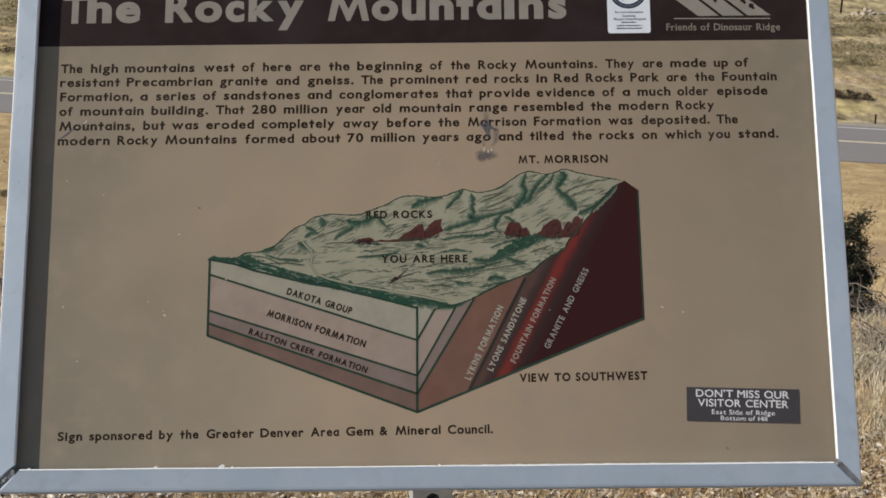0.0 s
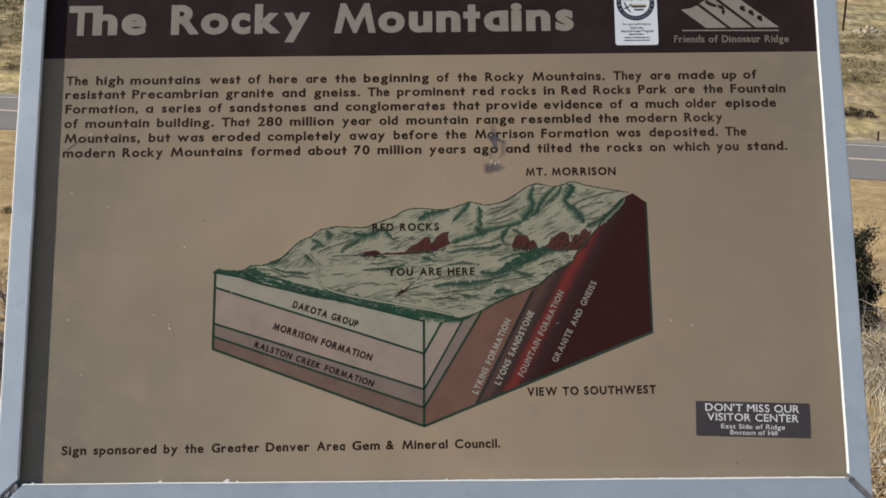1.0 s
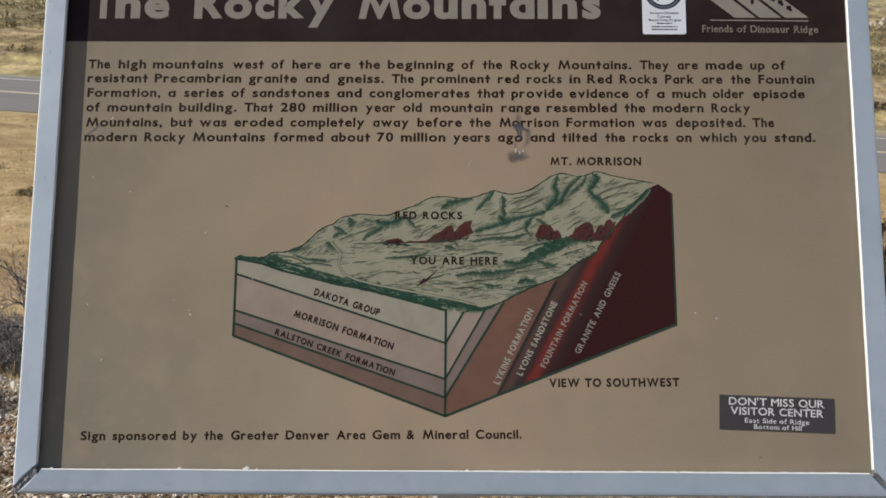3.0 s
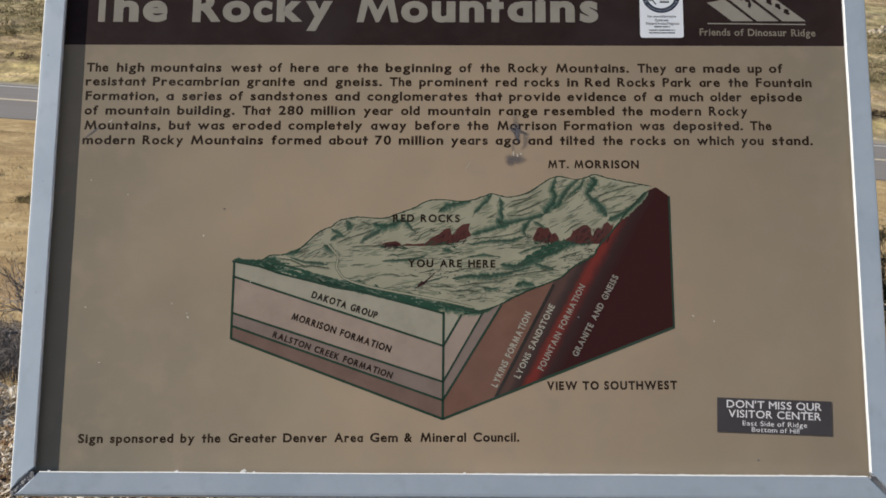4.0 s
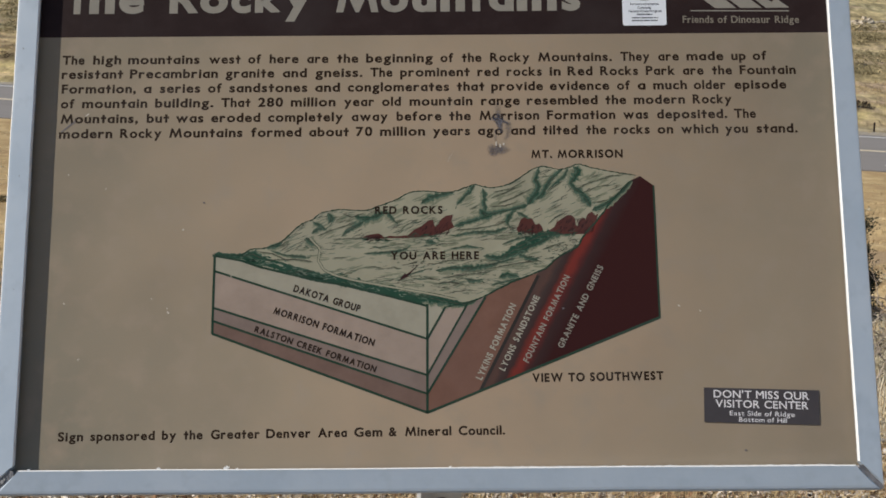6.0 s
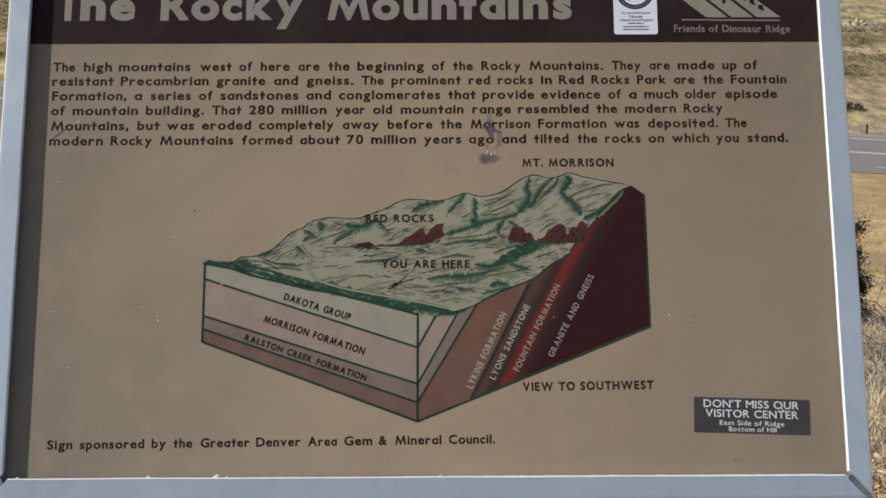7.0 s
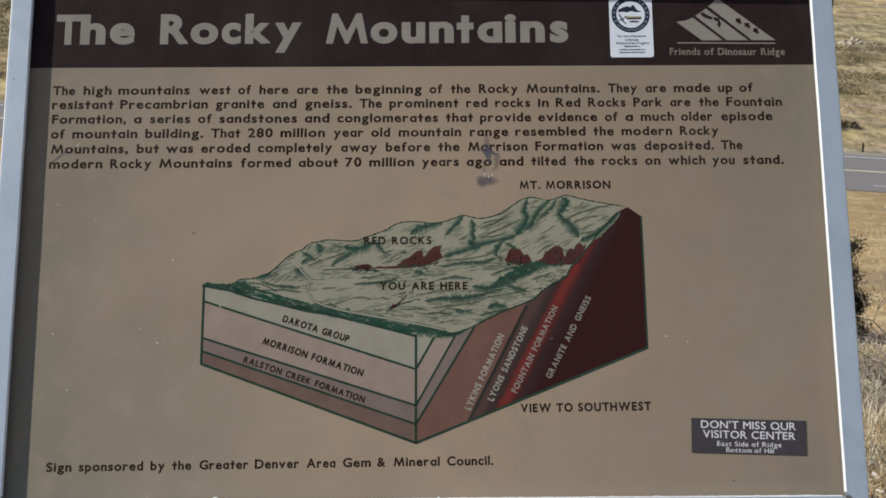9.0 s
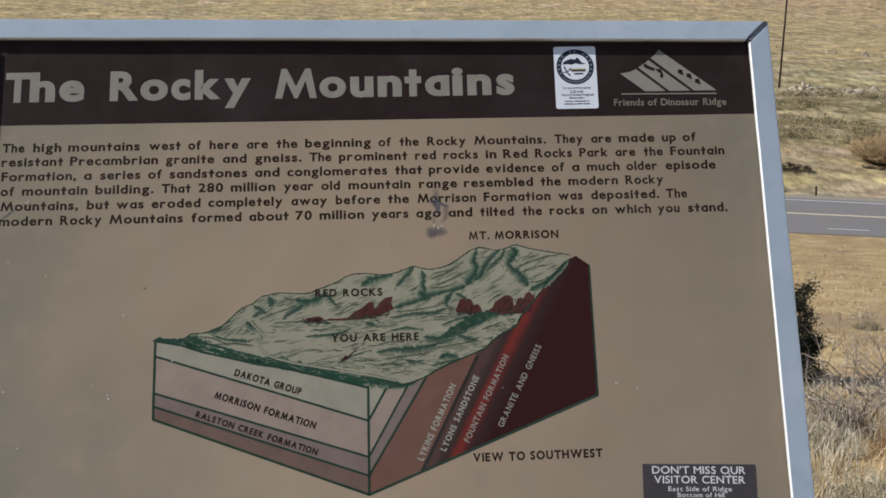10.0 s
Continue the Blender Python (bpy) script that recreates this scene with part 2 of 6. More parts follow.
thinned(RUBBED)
PALEMARK = noisy("scratch_pale", ((0.52, 0.47, 0.39), (0.68, 0.62, 0.53)), scale=90, rough=0.6)
METAL = noisy("grey_frame_paint", ((0.40, 0.475, 0.555), (0.445, 0.52, 0.60), (0.485, 0.555, 0.63)), scale=9, rough=0.36, spec=0.55,
              second=(0.40, 0.47, 0.54), second_scale=45, second_cut=(0.55, 0.75), bump=0.02, bump_scale=120, rough_var=0.08)
JOINT = noisy("joint_grime_lip_shade", ((0.15, 0.15, 0.16), (0.27, 0.27, 0.285)), scale=120, rough=0.8, bump=0.4, bump_scale=300)
# white for the frame edges: the sun's glare put into their colour
LIPWHITE = noisy("white_edge_glare", ((0.74, 0.74, 0.73), (0.82, 0.82, 0.81), (0.88, 0.88, 0.87)), scale=40, rough=0.45)
CHIP = noisy("flaked_white", ((0.82, 0.81, 0.78), (0.9, 0.89, 0.86)), scale=80, rough=0.7)
STEEL = noisy("galvanised_steel", ((0.40, 0.40, 0.40), (0.5, 0.5, 0.5), (0.58, 0.58, 0.57)), scale=30, rough=0.5, metal=0.3, bump=0.1, bump_scale=150)
BACK = noisy("panel_back", ((0.3, 0.3, 0.3), (0.36, 0.36, 0.36)), scale=12, rough=0.6)

STRAW = noisy("dry_grass", ((0.47, 0.34, 0.168), (0.605, 0.458, 0.25), (0.71, 0.575, 0.37)), scale=0.9, rough=0.8, spec=0.2, island=0.14)
NEARSTRAW = noisy("matted_grass", ((0.36, 0.245, 0.128), (0.60, 0.45, 0.255), (0.84, 0.71, 0.49)), scale=3.5, rough=0.8, spec=0.2, island=0.4)
WEED = noisy("pale_weeds", ((0.36, 0.30, 0.20), (0.60, 0.54, 0.41), (0.84, 0.79, 0.66)), scale=1.5, rough=0.8, spec=0.2, island=0.3)
GROUND_GRASS = noisy("grassy_ground", ((0.36, 0.248, 0.125), (0.51, 0.372, 0.19), (0.64, 0.492, 0.285)), scale=2.2, detail=14, rough=0.95, spec=0.1,
                     second=(0.40, 0.275, 0.14), second_scale=0.9, second_cut=(0.47, 0.66), bump=0.4, bump_scale=9)


def banded(name, bands, top):
    """Ground cover in uneven bands along a slope; the ground's attribute says how far up it lies. bands: place up to top, colour."""
    m, n, l, b = shader(name, 0.95, spec=0.1)
    co = n.new("ShaderNodeTexCoord")

    def grain(scale, stretch, detail):
        mp = n.new("ShaderNodeMapping")
        mp.inputs["Scale"].default_value = stretch
        l.new(co.outputs["Object"], mp.inputs["Vector"])
        nz = n.new("ShaderNodeTexNoise")
        nz.inputs["Scale"].default_value, nz.inputs["Detail"].default_value, nz.inputs["Roughness"].default_value = scale, detail, 0.62
        l.new(mp.outputs["Vector"], nz.inputs["Vector"])
        return nz.outputs["Fac"]

    def calc(op, a, b_, c=None):
        k = n.new("ShaderNodeMath")
        k.operation = op
        for i, v in enumerate((a, b_, c)):
            if v is None:
                continue
            if isinstance(v, float):
                k.inputs[i].default_value = v
            else:
                l.new(v, k.inputs[i])
        return k.outputs["Value"]

    at = n.new("ShaderNodeAttribute")
    at.attribute_name = "uphill"
    place = calc("MULTIPLY_ADD", calc("SUBTRACT", grain(0.33, (0.4, 1.3, 1), 6), 0.5), 8.0, at.outputs["Fac"])
    place = calc("MULTIPLY_ADD", calc("SUBTRACT", grain(1.5, (0.8, 0.8, 1), 9), 0.5), 7.0, place)
    ramp = n.new("ShaderNodeValToRGB")
    while len(ramp.color_ramp.elements) < len(bands):
        ramp.color_ramp.elements.new(0.5)
    for e, (p, c) in zip(ramp.color_ramp.elements, bands):
        e.position, e.color = p / top, (*c, 1)
    l.new(calc("DIVIDE", place, float(top)), ramp.inputs["Fac"])
    hv = n.new("ShaderNodeHueSaturation")
    mr = n.new("ShaderNodeMapRange")
    mr.inputs["From Min"].default_value, mr.inputs["From Max"].default_value = 0.3, 0.7
    mr.inputs["To Min"].default_value, mr.inputs["To Max"].default_value = 0.50, 1.46
    l.new(grain(3.2, (0.8, 0.35, 1), 12), mr.inputs["Value"])
    l.new(mr.outputs["Result"], hv.inputs["Value"])
    patch = n.new("ShaderNodeMapRange")
    patch.inputs["From Min"].default_value, patch.inputs["From Max"].default_value = 0.34, 0.66
    patch.inputs["To Min"].default_value, patch.inputs["To Max"].default_value = 0.58, 1.44
    l.new(grain(0.9, (0.7, 0.9, 1), 6), patch.inputs["Value"])
    olive = n.new("ShaderNodeMapRange")
    olive.inputs["From Min"].default_value, olive.inputs["From Max"].default_value = 0.5, 0.66
    olive.inputs["To Max"].default_value = 0.7
    l.new(grain(0.55, (0.6, 0.8, 1), 10), olive.inputs["Value"])
    green = n.new("ShaderNodeMix")
    green.data_type = "RGBA"
    l.new(olive.outputs["Result"], green.inputs["Factor"])
    l.new(ramp.outputs["Color"], green.inputs["A"])
    green.inputs["B"].default_value = (0.30, 0.27, 0.155, 1)
    uneven = n.new("ShaderNodeHueSaturation")
    l.new(patch.outputs["Result"], uneven.inputs["Value"])
    bare_soil = n.new("ShaderNodeMapRange")
    bare_soil.inputs["From Min"].default_value, bare_soil.inputs["From Max"].default_value = 0.52, 0.64
    bare_soil.inputs["To Max"].default_value = 0.75
    l.new(grain(0.42, (0.5, 1.1, 1), 11), bare_soil.inputs["Value"])
    soil = n.new("ShaderNodeMix")
    soil.data_type = "RGBA"
    l.new(bare_soil.outputs["Result"], soil.inputs["Factor"])
    l.new(green.outputs["Result"], soil.inputs["A"])
    soil.inputs["B"].default_value = (0.52, 0.385, 0.275, 1)
    l.new(soil.outputs["Result"], uneven.inputs["Color"])
    l.new(uneven.outputs["Color"], hv.inputs["Color"])
    l.new(hv.outputs["Color"], b.inputs["Base Color"])
    bp = n.new("ShaderNodeBump")
    bp.inputs["Strength"].default_value, bp.inputs["Distance"].default_value = 0.7, 0.15
    l.new(grain(5.0, (0.6, 1, 1), 8), bp.inputs["Height"])
    l.new(bp.outputs["Normal"], b.inputs["Normal"])
    return m


# the dark stop at 9.0 paints the shade of the cut bank
HILL = banded("hill_grass", ((5.0, (0.500, 0.419, 0.270)), (6.4, (0.580, 0.468, 0.226)), (8.0, (0.520, 0.419, 0.200)), (9.0, (0.340, 0.258, 0.144)), (10.5, (0.500, 0.385, 0.204)), (13.0, (0.430, 0.336, 0.174)), (15.5, (0.280, 0.234, 0.126)),
                             (19.5, (0.300, 0.249, 0.139)), (21.5, (0.520, 0.424, 0.235)), (23.5, (0.450, 0.356, 0.191)), (26.0, (0.290, 0.239, 0.131)), (30.0, (0.360, 0.292, 0.161)), (33.0, (0.520, 0.429, 0.270)), (38.0, (0.400, 0.317, 0.165)),
                             (43.0, (0.490, 0.409, 0.222)), (48.0, (0.400, 0.312, 0.161)), (60.0, (0.500, 0.375, 0.187)), (82.0, (0.450, 0.351, 0.178)), (105.0, (0.500, 0.366, 0.187)), (125.0, (0.480, 0.335, 0.185))), 130)


def add_layer(m, name, stops):
    """Another ground cover over the grass colour where the ground's attribute says so."""
    n, l = m.node_tree.nodes, m.node_tree.links
    b = n["Principled BSDF"]
    grass = b.inputs["Base Color"].links[0].from_socket
    at = n.new("ShaderNodeAttribute")
    at.attribute_name = name
    co = n.new("ShaderNodeTexCoord")
    edge = n.new("ShaderNodeTexNoise")
    edge.inputs["Scale"].default_value = 7
    edge.inputs["Detail"].default_value = 8
    l.new(co.outputs["Object"], edge.inputs["Vector"])
    total = n.new("ShaderNodeMath")
    l.new(at.outputs["Fac"], total.inputs[0])
    l.new(edge.outputs["Fac"], total.inputs[1])
    cut = n.new("ShaderNodeMapRange")
    cut.inputs["From Min"].default_value, cut.inputs["From Max"].default_value = 0.92, 1.08
    l.new(total.outputs["Value"], cut.inputs["Value"])
    nz = n.new("ShaderNodeTexNoise")
    nz.inputs["Scale"].default_value = 45
    nz.inputs["Detail"].default_value = 10
    l.new(co.outputs["Object"], nz.inputs["Vector"])
    ramp = n.new("ShaderNodeValToRGB")
    ramp.color_ramp.elements.new(0.5)
    for e, p, c in zip(ramp.color_ramp.elements, (0.3, 0.5, 0.7), stops):
        e.position, e.color = p, (*c, 1)
    l.new(nz.outputs["Fac"], ramp.inputs["Fac"])
    mx = n.new("ShaderNodeMix")
    mx.data_type = "RGBA"
    l.new(cut.outputs["Result"], mx.inputs["Factor"])
    l.new(grass, mx.inputs["A"])
    l.new(ramp.outputs["Color"], mx.inputs["B"])
    l.new(mx.outputs["Result"], b.inputs["Base Color"])


add_layer(GROUND_GRASS, "bare_soil", ((0.33, 0.225, 0.125), (0.40, 0.285, 0.165), (0.47, 0.35, 0.215)))
add_layer(GROUND_GRASS, "trodden", ((0.10, 0.07, 0.045), (0.22, 0.165, 0.11), (0.40, 0.32, 0.22)))
CHIPS = noisy("wood_chips", ((0.42, 0.35, 0.27), (0.63, 0.55, 0.45), (0.82, 0.76, 0.67)), scale=14, rough=0.9, spec=0.15, island=0.55, second=(0.34, 0.20, 0.11), second_scale=9, second_cut=(0.56, 0.62))
PALEWOOD = noisy("bleached_wood", ((0.42, 0.37, 0.31), (0.60, 0.55, 0.48), (0.76, 0.72, 0.66)), scale=30, rough=0.9, spec=0.15, island=0.35, stretch=(1, 6, 1))
BARKCHIP = noisy("bark_chips", ((0.07, 0.04, 0.025), (0.17, 0.095, 0.055), (0.34, 0.21, 0.12)), scale=18, rough=0.9, spec=0.15, island=0.5)
ASPHALT = noisy("asphalt", ((0.222, 0.204, 0.187), (0.243, 0.222, 0.204), (0.263, 0.241, 0.221)), scale=1.1, detail=12, rough=0.85, bump=0.3, bump_scale=80, stretch=(0.3, 1, 1))
ROADWHITE = noisy("road_white", ((0.62, 0.62, 0.6), (0.78, 0.78, 0.76)), scale=5, rough=0.7)
ROADYELLOW = noisy("road_yellow", ((0.58, 0.49, 0.34), (0.70, 0.61, 0.45)), scale=5, rough=0.7)
GRAVEL = noisy("shoulder_gravel", ((0.28, 0.24, 0.18), (0.42, 0.37, 0.29)), scale=9, rough=0.95, bump=0.6, bump_scale=30)
TWIG = noisy("bare_twigs", ((0.12, 0.09, 0.07), (0.29, 0.235, 0.19), (0.56, 0.50, 0.43)), scale=6, rough=0.85, island=0.3)
NEEDLES = noisy("juniper_needles", ((0.012, 0.017, 0.010), (0.028, 0.036, 0.022), (0.07, 0.078, 0.05)), scale=14, rough=0.75, spec=0.2, island=0.5)
BARK = noisy("bark", ((0.10, 0.075, 0.055), (0.2, 0.15, 0.11)), scale=20, rough=0.9, bump=0.5, bump_scale=60)
SCRUB = noisy("sage_scrub", ((0.15, 0.118, 0.060), (0.27, 0.22, 0.118), (0.42, 0.35, 0.20)), scale=0.8, rough=0.9, spec=0.1, island=0.45)
WILLOW = noisy("willow_twigs", ((0.28, 0.185, 0.09), (0.39, 0.27, 0.14), (0.50, 0.375, 0.22)), scale=1.5, rough=0.9, island=0.35)
ROCK = noisy("pale_rock", ((0.27, 0.22, 0.16), (0.44, 0.375, 0.285), (0.60, 0.53, 0.42)), scale=2.5, rough=0.9, bump=0.6, bump_scale=8, object_random=0.2)
DARKSTEM = noisy("dark_stems", ((0.045, 0.032, 0.022), (0.085, 0.06, 0.04), (0.13, 0.095, 0.06)), scale=3, rough=0.9, spec=0.1, island=0.4)
HILLTUFT = noisy("hill_tufts", ((0.41, 0.32, 0.18), (0.54, 0.415, 0.23), (0.66, 0.53, 0.34)), scale=0.3, detail=9, rough=0.9, spec=0.1, island=0.24)
OLIVE = noisy("olive_grass", ((0.25, 0.20, 0.10), (0.39, 0.315, 0.17), (0.57, 0.465, 0.28)), scale=0.6, detail=8, rough=0.9, spec=0.1, island=0.2)
SAGE = noisy("grey_sage", ((0.31, 0.27, 0.18), (0.49, 0.43, 0.30), (0.70, 0.63, 0.47)), scale=5, rough=0.9, spec=0.1, island=0.35)
BRUSH = noisy("dead_brush", ((0.06, 0.05, 0.047), (0.15, 0.13, 0.12), (0.36, 0.33, 0.31)), scale=7, rough=0.85, island=0.5)
RUST = noisy("rust_leaves", ((0.16, 0.08, 0.04), (0.30, 0.16, 0.08), (0.46, 0.28, 0.15)), scale=9, rough=0.8, island=0.4)
POLE = noisy("pole_wood", ((0.030, 0.021, 0.015), (0.06, 0.042, 0.03)), scale=4, rough=0.9, stretch=(4, 4, 0.4))


# ------------------------------------------------------------------ small mesh helpers
def mesh_object(name, bm, mat, smooth=False):
    me = bpy.data.meshes.new(name)
    bm.normal_update()
    bm.to_mesh(me)
    bm.free()
    if mat is not None:
        me.materials.append(mat)
    if smooth:
        for p in me.polygons:
            p.use_smooth = True
    return new(name, me)


def part(name, bm, mat, parent, label="", local=None, smooth=False):
    ob = mesh_object(name, bm, mat, smooth)
    ob.parent = parent
    if local is not None:
        ob.matrix_local = local
    if label:
        tagged(ob, label)
    return ob


def raw(name, verts, faces, mat, smooth=False):
    me = bpy.data.meshes.new(name)
    me.from_pydata(verts, [], faces)
    me.materials.append(mat)
    if smooth:
        me.polygons.foreach_set("use_smooth", [True] * len(me.polygons))
    me.update()
    return new(name, me)


def slab(bm, pts, w0, w1):
    """A flat outline pts (u, v) between the heights w0 and w1."""
    lo = [bm.verts.new((p[0], p[1], w0)) for p in pts]
    hi = [bm.verts.new((p[0], p[1], w1)) for p in pts]
    area = sum(pts[i][0] * pts[(i + 1) % len(pts)][1] - pts[(i + 1) % len(pts)][0] * pts[i][1] for i in range(len(pts)))
    tris = tessellate_polygon([[Vector((p[0], p[1], 0)) for p in pts]])
    for a, b, c in tris:
        cr = (pts[b][0] - pts[a][0]) * (pts[c][1] - pts[a][1]) - (pts[b][1] - pts[a][1]) * (pts[c][0] - pts[a][0])
        if abs(cr) < 1e-12:
            continue
        if cr < 0:
            b, c = c, b
        bm.faces.new((hi[a], hi[b], hi[c]))
        bm.faces.new((lo[a], lo[c], lo[b]))
    k = len(pts)
    for i in range(k):
        j = (i + 1) % k
        q = (lo[i], lo[j], hi[j], hi[i])
        bm.faces.new(q if area > 0 else q[::-1])
    return bm


def decal(bm, pts, w):
    """A printed flat shape at height w."""
    vs = [bm.verts.new((p[0], p[1], w)) for p in pts]
    for a, b, c in tessellate_polygon([[Vector((p[0], p[1], 0)) for p in pts]]):
        cr = (pts[b][0] - pts[a][0]) * (pts[c][1] - pts[a][1]) - (pts[b][1] - pts[a][1]) * (pts[c][0] - pts[a][0])
        if abs(cr) < 1e-12:
            continue
        if cr < 0:
            b, c = c, b
        bm.faces.new((vs[a], vs[b], vs[c]))
    return bm


def stroke(bm, pts, width, w, taper=False):
    """A drawn line of some width at height w."""
    n = len(pts)
    left, right = [], []
    for i, p in enumerate(pts):
        a, b = pts[max(0, i - 1)], pts[min(n - 1, i + 1)]
        dx, dy = b[0] - a[0], b[1] - a[1]
        d = math.hypot(dx, dy) or 1
        half = width / 2 * ((0.15 + 0.85 * math.sin(math.pi * (i + 0.35) / (n - 0.3))) if taper else 1)
        left.append(bm.verts.new((p[0] - dy / d * half, p[1] + dx / d * half, w)))
        right.append(bm.verts.new((p[0] + dy / d * half, p[1] - dx / d * half, w)))
    for i in range(n - 1):
        bm.faces.new((right[i], right[i + 1], left[i + 1], left[i]))
    return bm


def box(bm, x0, x1, y0, y1, z0, z1, bevel=0.0):
    r = bmesh.ops.create_cube(bm, size=1, matrix=Matrix.Translation(((x0 + x1) / 2, (y0 + y1) / 2, (z0 + z1) / 2)) @ Matrix.Diagonal((x1 - x0, y1 - y0, z1 - z0, 1)))
    if bevel:
        es = {e for v in r["verts"] for e in v.link_edges}
        bmesh.ops.bevel(bm, geom=list(es), offset=bevel, segments=2, profile=0.5, affect="EDGES")
    return bm


GLYPHS = {}


def embolden(bm, by):
    """A flat outline grown outwards by the distance by, with a strip along each edge."""
    bm.normal_update()
    outer = {}
    rim = [e for e in bm.edges if len(e.link_faces) == 1]
    for e in rim:
        for v in e.verts:
            outer.setdefault(v, []).append(e)

    def away(e):
        """The way out of the shape across an edge."""
        a, b = e.verts
        n = Vector((b.co.y - a.co.y, a.co.x - b.co.x, 0)).normalized()
        return -n if n.dot(e.link_faces[0].calc_center_median() - (a.co + b.co) / 2) > 0 else n

    ways = {e: away(e) for e in rim}
    moved = {}
    for v, es in outer.items():
        n = sum((ways[e] for e in es), Vector())
        n = n.normalized() if n.length > 1e-6 else ways[es[0]]
        k = min(1.8, 1 / max(0.3, n.dot(ways[es[0]])))
        moved[v] = v.co + n * by * k
    for i, e in enumerate(rim):      # each strip lies a hair below the last, so that no two share a plane
        a, b = e.verts
        down = Vector((0, 0, -1.4e-6 * (1 + i % 9)))
        bm.faces.new([bm.verts.new(c + down) for c in (a.co, b.co, moved[b], moved[a])])


def glyph(ch, bold, style="round"):
    """Vertices and faces of one letter of the built-in font, of size 1, moved to start at x = 0; its width."""
    if (ch, bold, style) in GLYPHS:
        return GLYPHS[ch, bold, style]
    cu = bpy.data.curves.new("lettering", "FONT")
    cu.body, cu.resolution_u = {"a": "q", "M": "H", "t": "l"}.get(ch, ch) if style == "round" else ch, 4
    ob = new("lettering", cu)
    bpy.context.view_layer.update()
    me = bpy.data.meshes.new_from_object(ob.evaluated_get(bpy.context.evaluated_depsgraph_get()))
    bm = bmesh.new()
    bm.from_mesh(me)
    bpy.data.objects.remove(ob)
    bpy.data.curves.remove(cu)
    bpy.data.meshes.remove(me)
    bmesh.ops.remove_doubles(bm, verts=bm.verts, dist=1e-5)
    feet = []
    if style == "serif":
        for e in bm.edges:
            a, b = e.verts
            if len(e.link_faces) == 1 and abs(a.co.y - b.co.y) < 1e-4 and 0.03 < abs(a.co.x - b.co.x) < 0.2:
                feet.append(((a.co.x + b.co.x) / 2, a.co.y, 1 if e.link_faces[0].calc_center_median().y > a.co.y else -1))
    if style == "round" and ch == "a":      # a single-storey a: a bowl and a straight stem, cut off at the baseline
        bmesh.ops.bisect_plane(bm, geom=bm.verts[:] + bm.edges[:] + bm.faces[:], plane_co=(0, 0, 0), plane_no=(0, 1, 0), clear_inner=True)
    elif style == "round" and ch == "t":      # a plain cross of a stem and a bar
        lo, hi = min(v.co.y for v in bm.verts), max(v.co.y for v in bm.verts)
        w = max(v.co.x for v in bm.verts) - min(v.co.x for v in bm.verts)
        bm.clear()
        hi = lo + (hi - lo) * 0.90
        bar = lo + (hi - lo) * 0.70
        pts = ((0, lo), (w, lo), (w, bar - w), (w + 0.105, bar - w), (w + 0.105, bar), (w, bar), (w, hi), (0, hi), (0, bar), (-0.105, bar), (-0.105, bar - w), (0, bar - w))
        decal(bm, pts, 0)
    elif style == "round" and ch == "M":      # a splayed M with a pointed middle
        lo, hi = min(v.co.y for v in bm.verts) - bold, max(v.co.y for v in bm.verts) + bold
        bm.clear()
        pts = ((0, 0), (0.17, 0), (0.27, 0.58), (0.46, 0), (0.54, 0), (0.73, 0.58), (0.83, 0), (1, 0), (0.85, 1), (0.72, 1), (0.5, 0.40), (0.28, 1), (0.15, 1))
        decal(bm, [(x * 1.12 * (hi - lo), lo + y * (hi - lo)) for x, y in pts], 0)
    if bold and (ch != "M" or style != "round"):
        embolden(bm, bold)
    for x, y, up in feet:      # slab feet on the stems
        ya = y - up * bold
        decal(bm, [(x - 0.095, min(ya, ya + up * 0.06)), (x + 0.095, min(ya, ya + up * 0.06)), (x + 0.095, max(ya, ya + up * 0.06)), (x - 0.095, max(ya, ya + up * 0.06))], 0)
    bm.verts.index_update()
    x0 = min(v.co.x for v in bm.verts)
    vs = [(v.co.x - x0, v.co.y, v.co.z) for v in bm.verts]
    fs = []
    for f in bm.faces:
        f.normal_update()
        k = tuple(v.index for v in f.verts)
        fs.append(k if f.normal.z > 0 else k[::-1])
    bm.free()
    GLYPHS[ch, bold, style] = vs, fs, max(v[0] for v in vs)
    return GLYPHS[ch, bold, style]


def lettering(text, a, b, cap, mat, parent, w, bold=0.018, gap=0.085, word=0.36, ends=None, style="round"):
    """Letters from the baseline's start a to its end b (u, v), with capitals of the height cap.
    ends: the start and end of each word along u, where they are known."""
    ys = [v[1] for v in glyph("H", bold)[0]]
    ylo, ch = min(ys), max(ys) - min(ys)
    du, dv = b[0] - a[0], b[1] - a[1]
    d = math.hypot(du, dv)
    cu, sv, sy = du / d, dv / d, cap / ch
    lines, at = [], 0.0                     # letters with their places along the line
    for k, wd in enumerate(text.split(" ")):
        row, x = [], 0.0
        for c in wd:
            vs, fs, wide = glyph(c, bold, style)
            row.append((x, vs, fs))
            x += wide + gap - (0.025 if c == "T" else 0)
        lines.append((at, x - gap, row))
        at += x - gap + word
    total = at - word
    verts, faces = [], []
    for k, (start, wide, row) in enumerate(lines):
        if ends:
            p0, sx = (ends[2 * k] - a[0]), (ends[2 * k + 1] - ends[2 * k]) / wide
        else:
            p0, sx = start * d / total, d / total
        for x, vs, fs in row:
            n = len(verts)
            for gx_, gy_, gz_ in vs:
                p, q = p0 + (x + gx_) * sx, (gy_ - ylo) * sy
                verts.append((a[0] + p * cu - q * sv, a[1] + p * sv + q * cu, w + gz_))
            faces += [tuple(n + i for i in f) for f in fs]
    ob = raw("lettering", verts, faces, mat)
    ob.parent = parent
    return ob


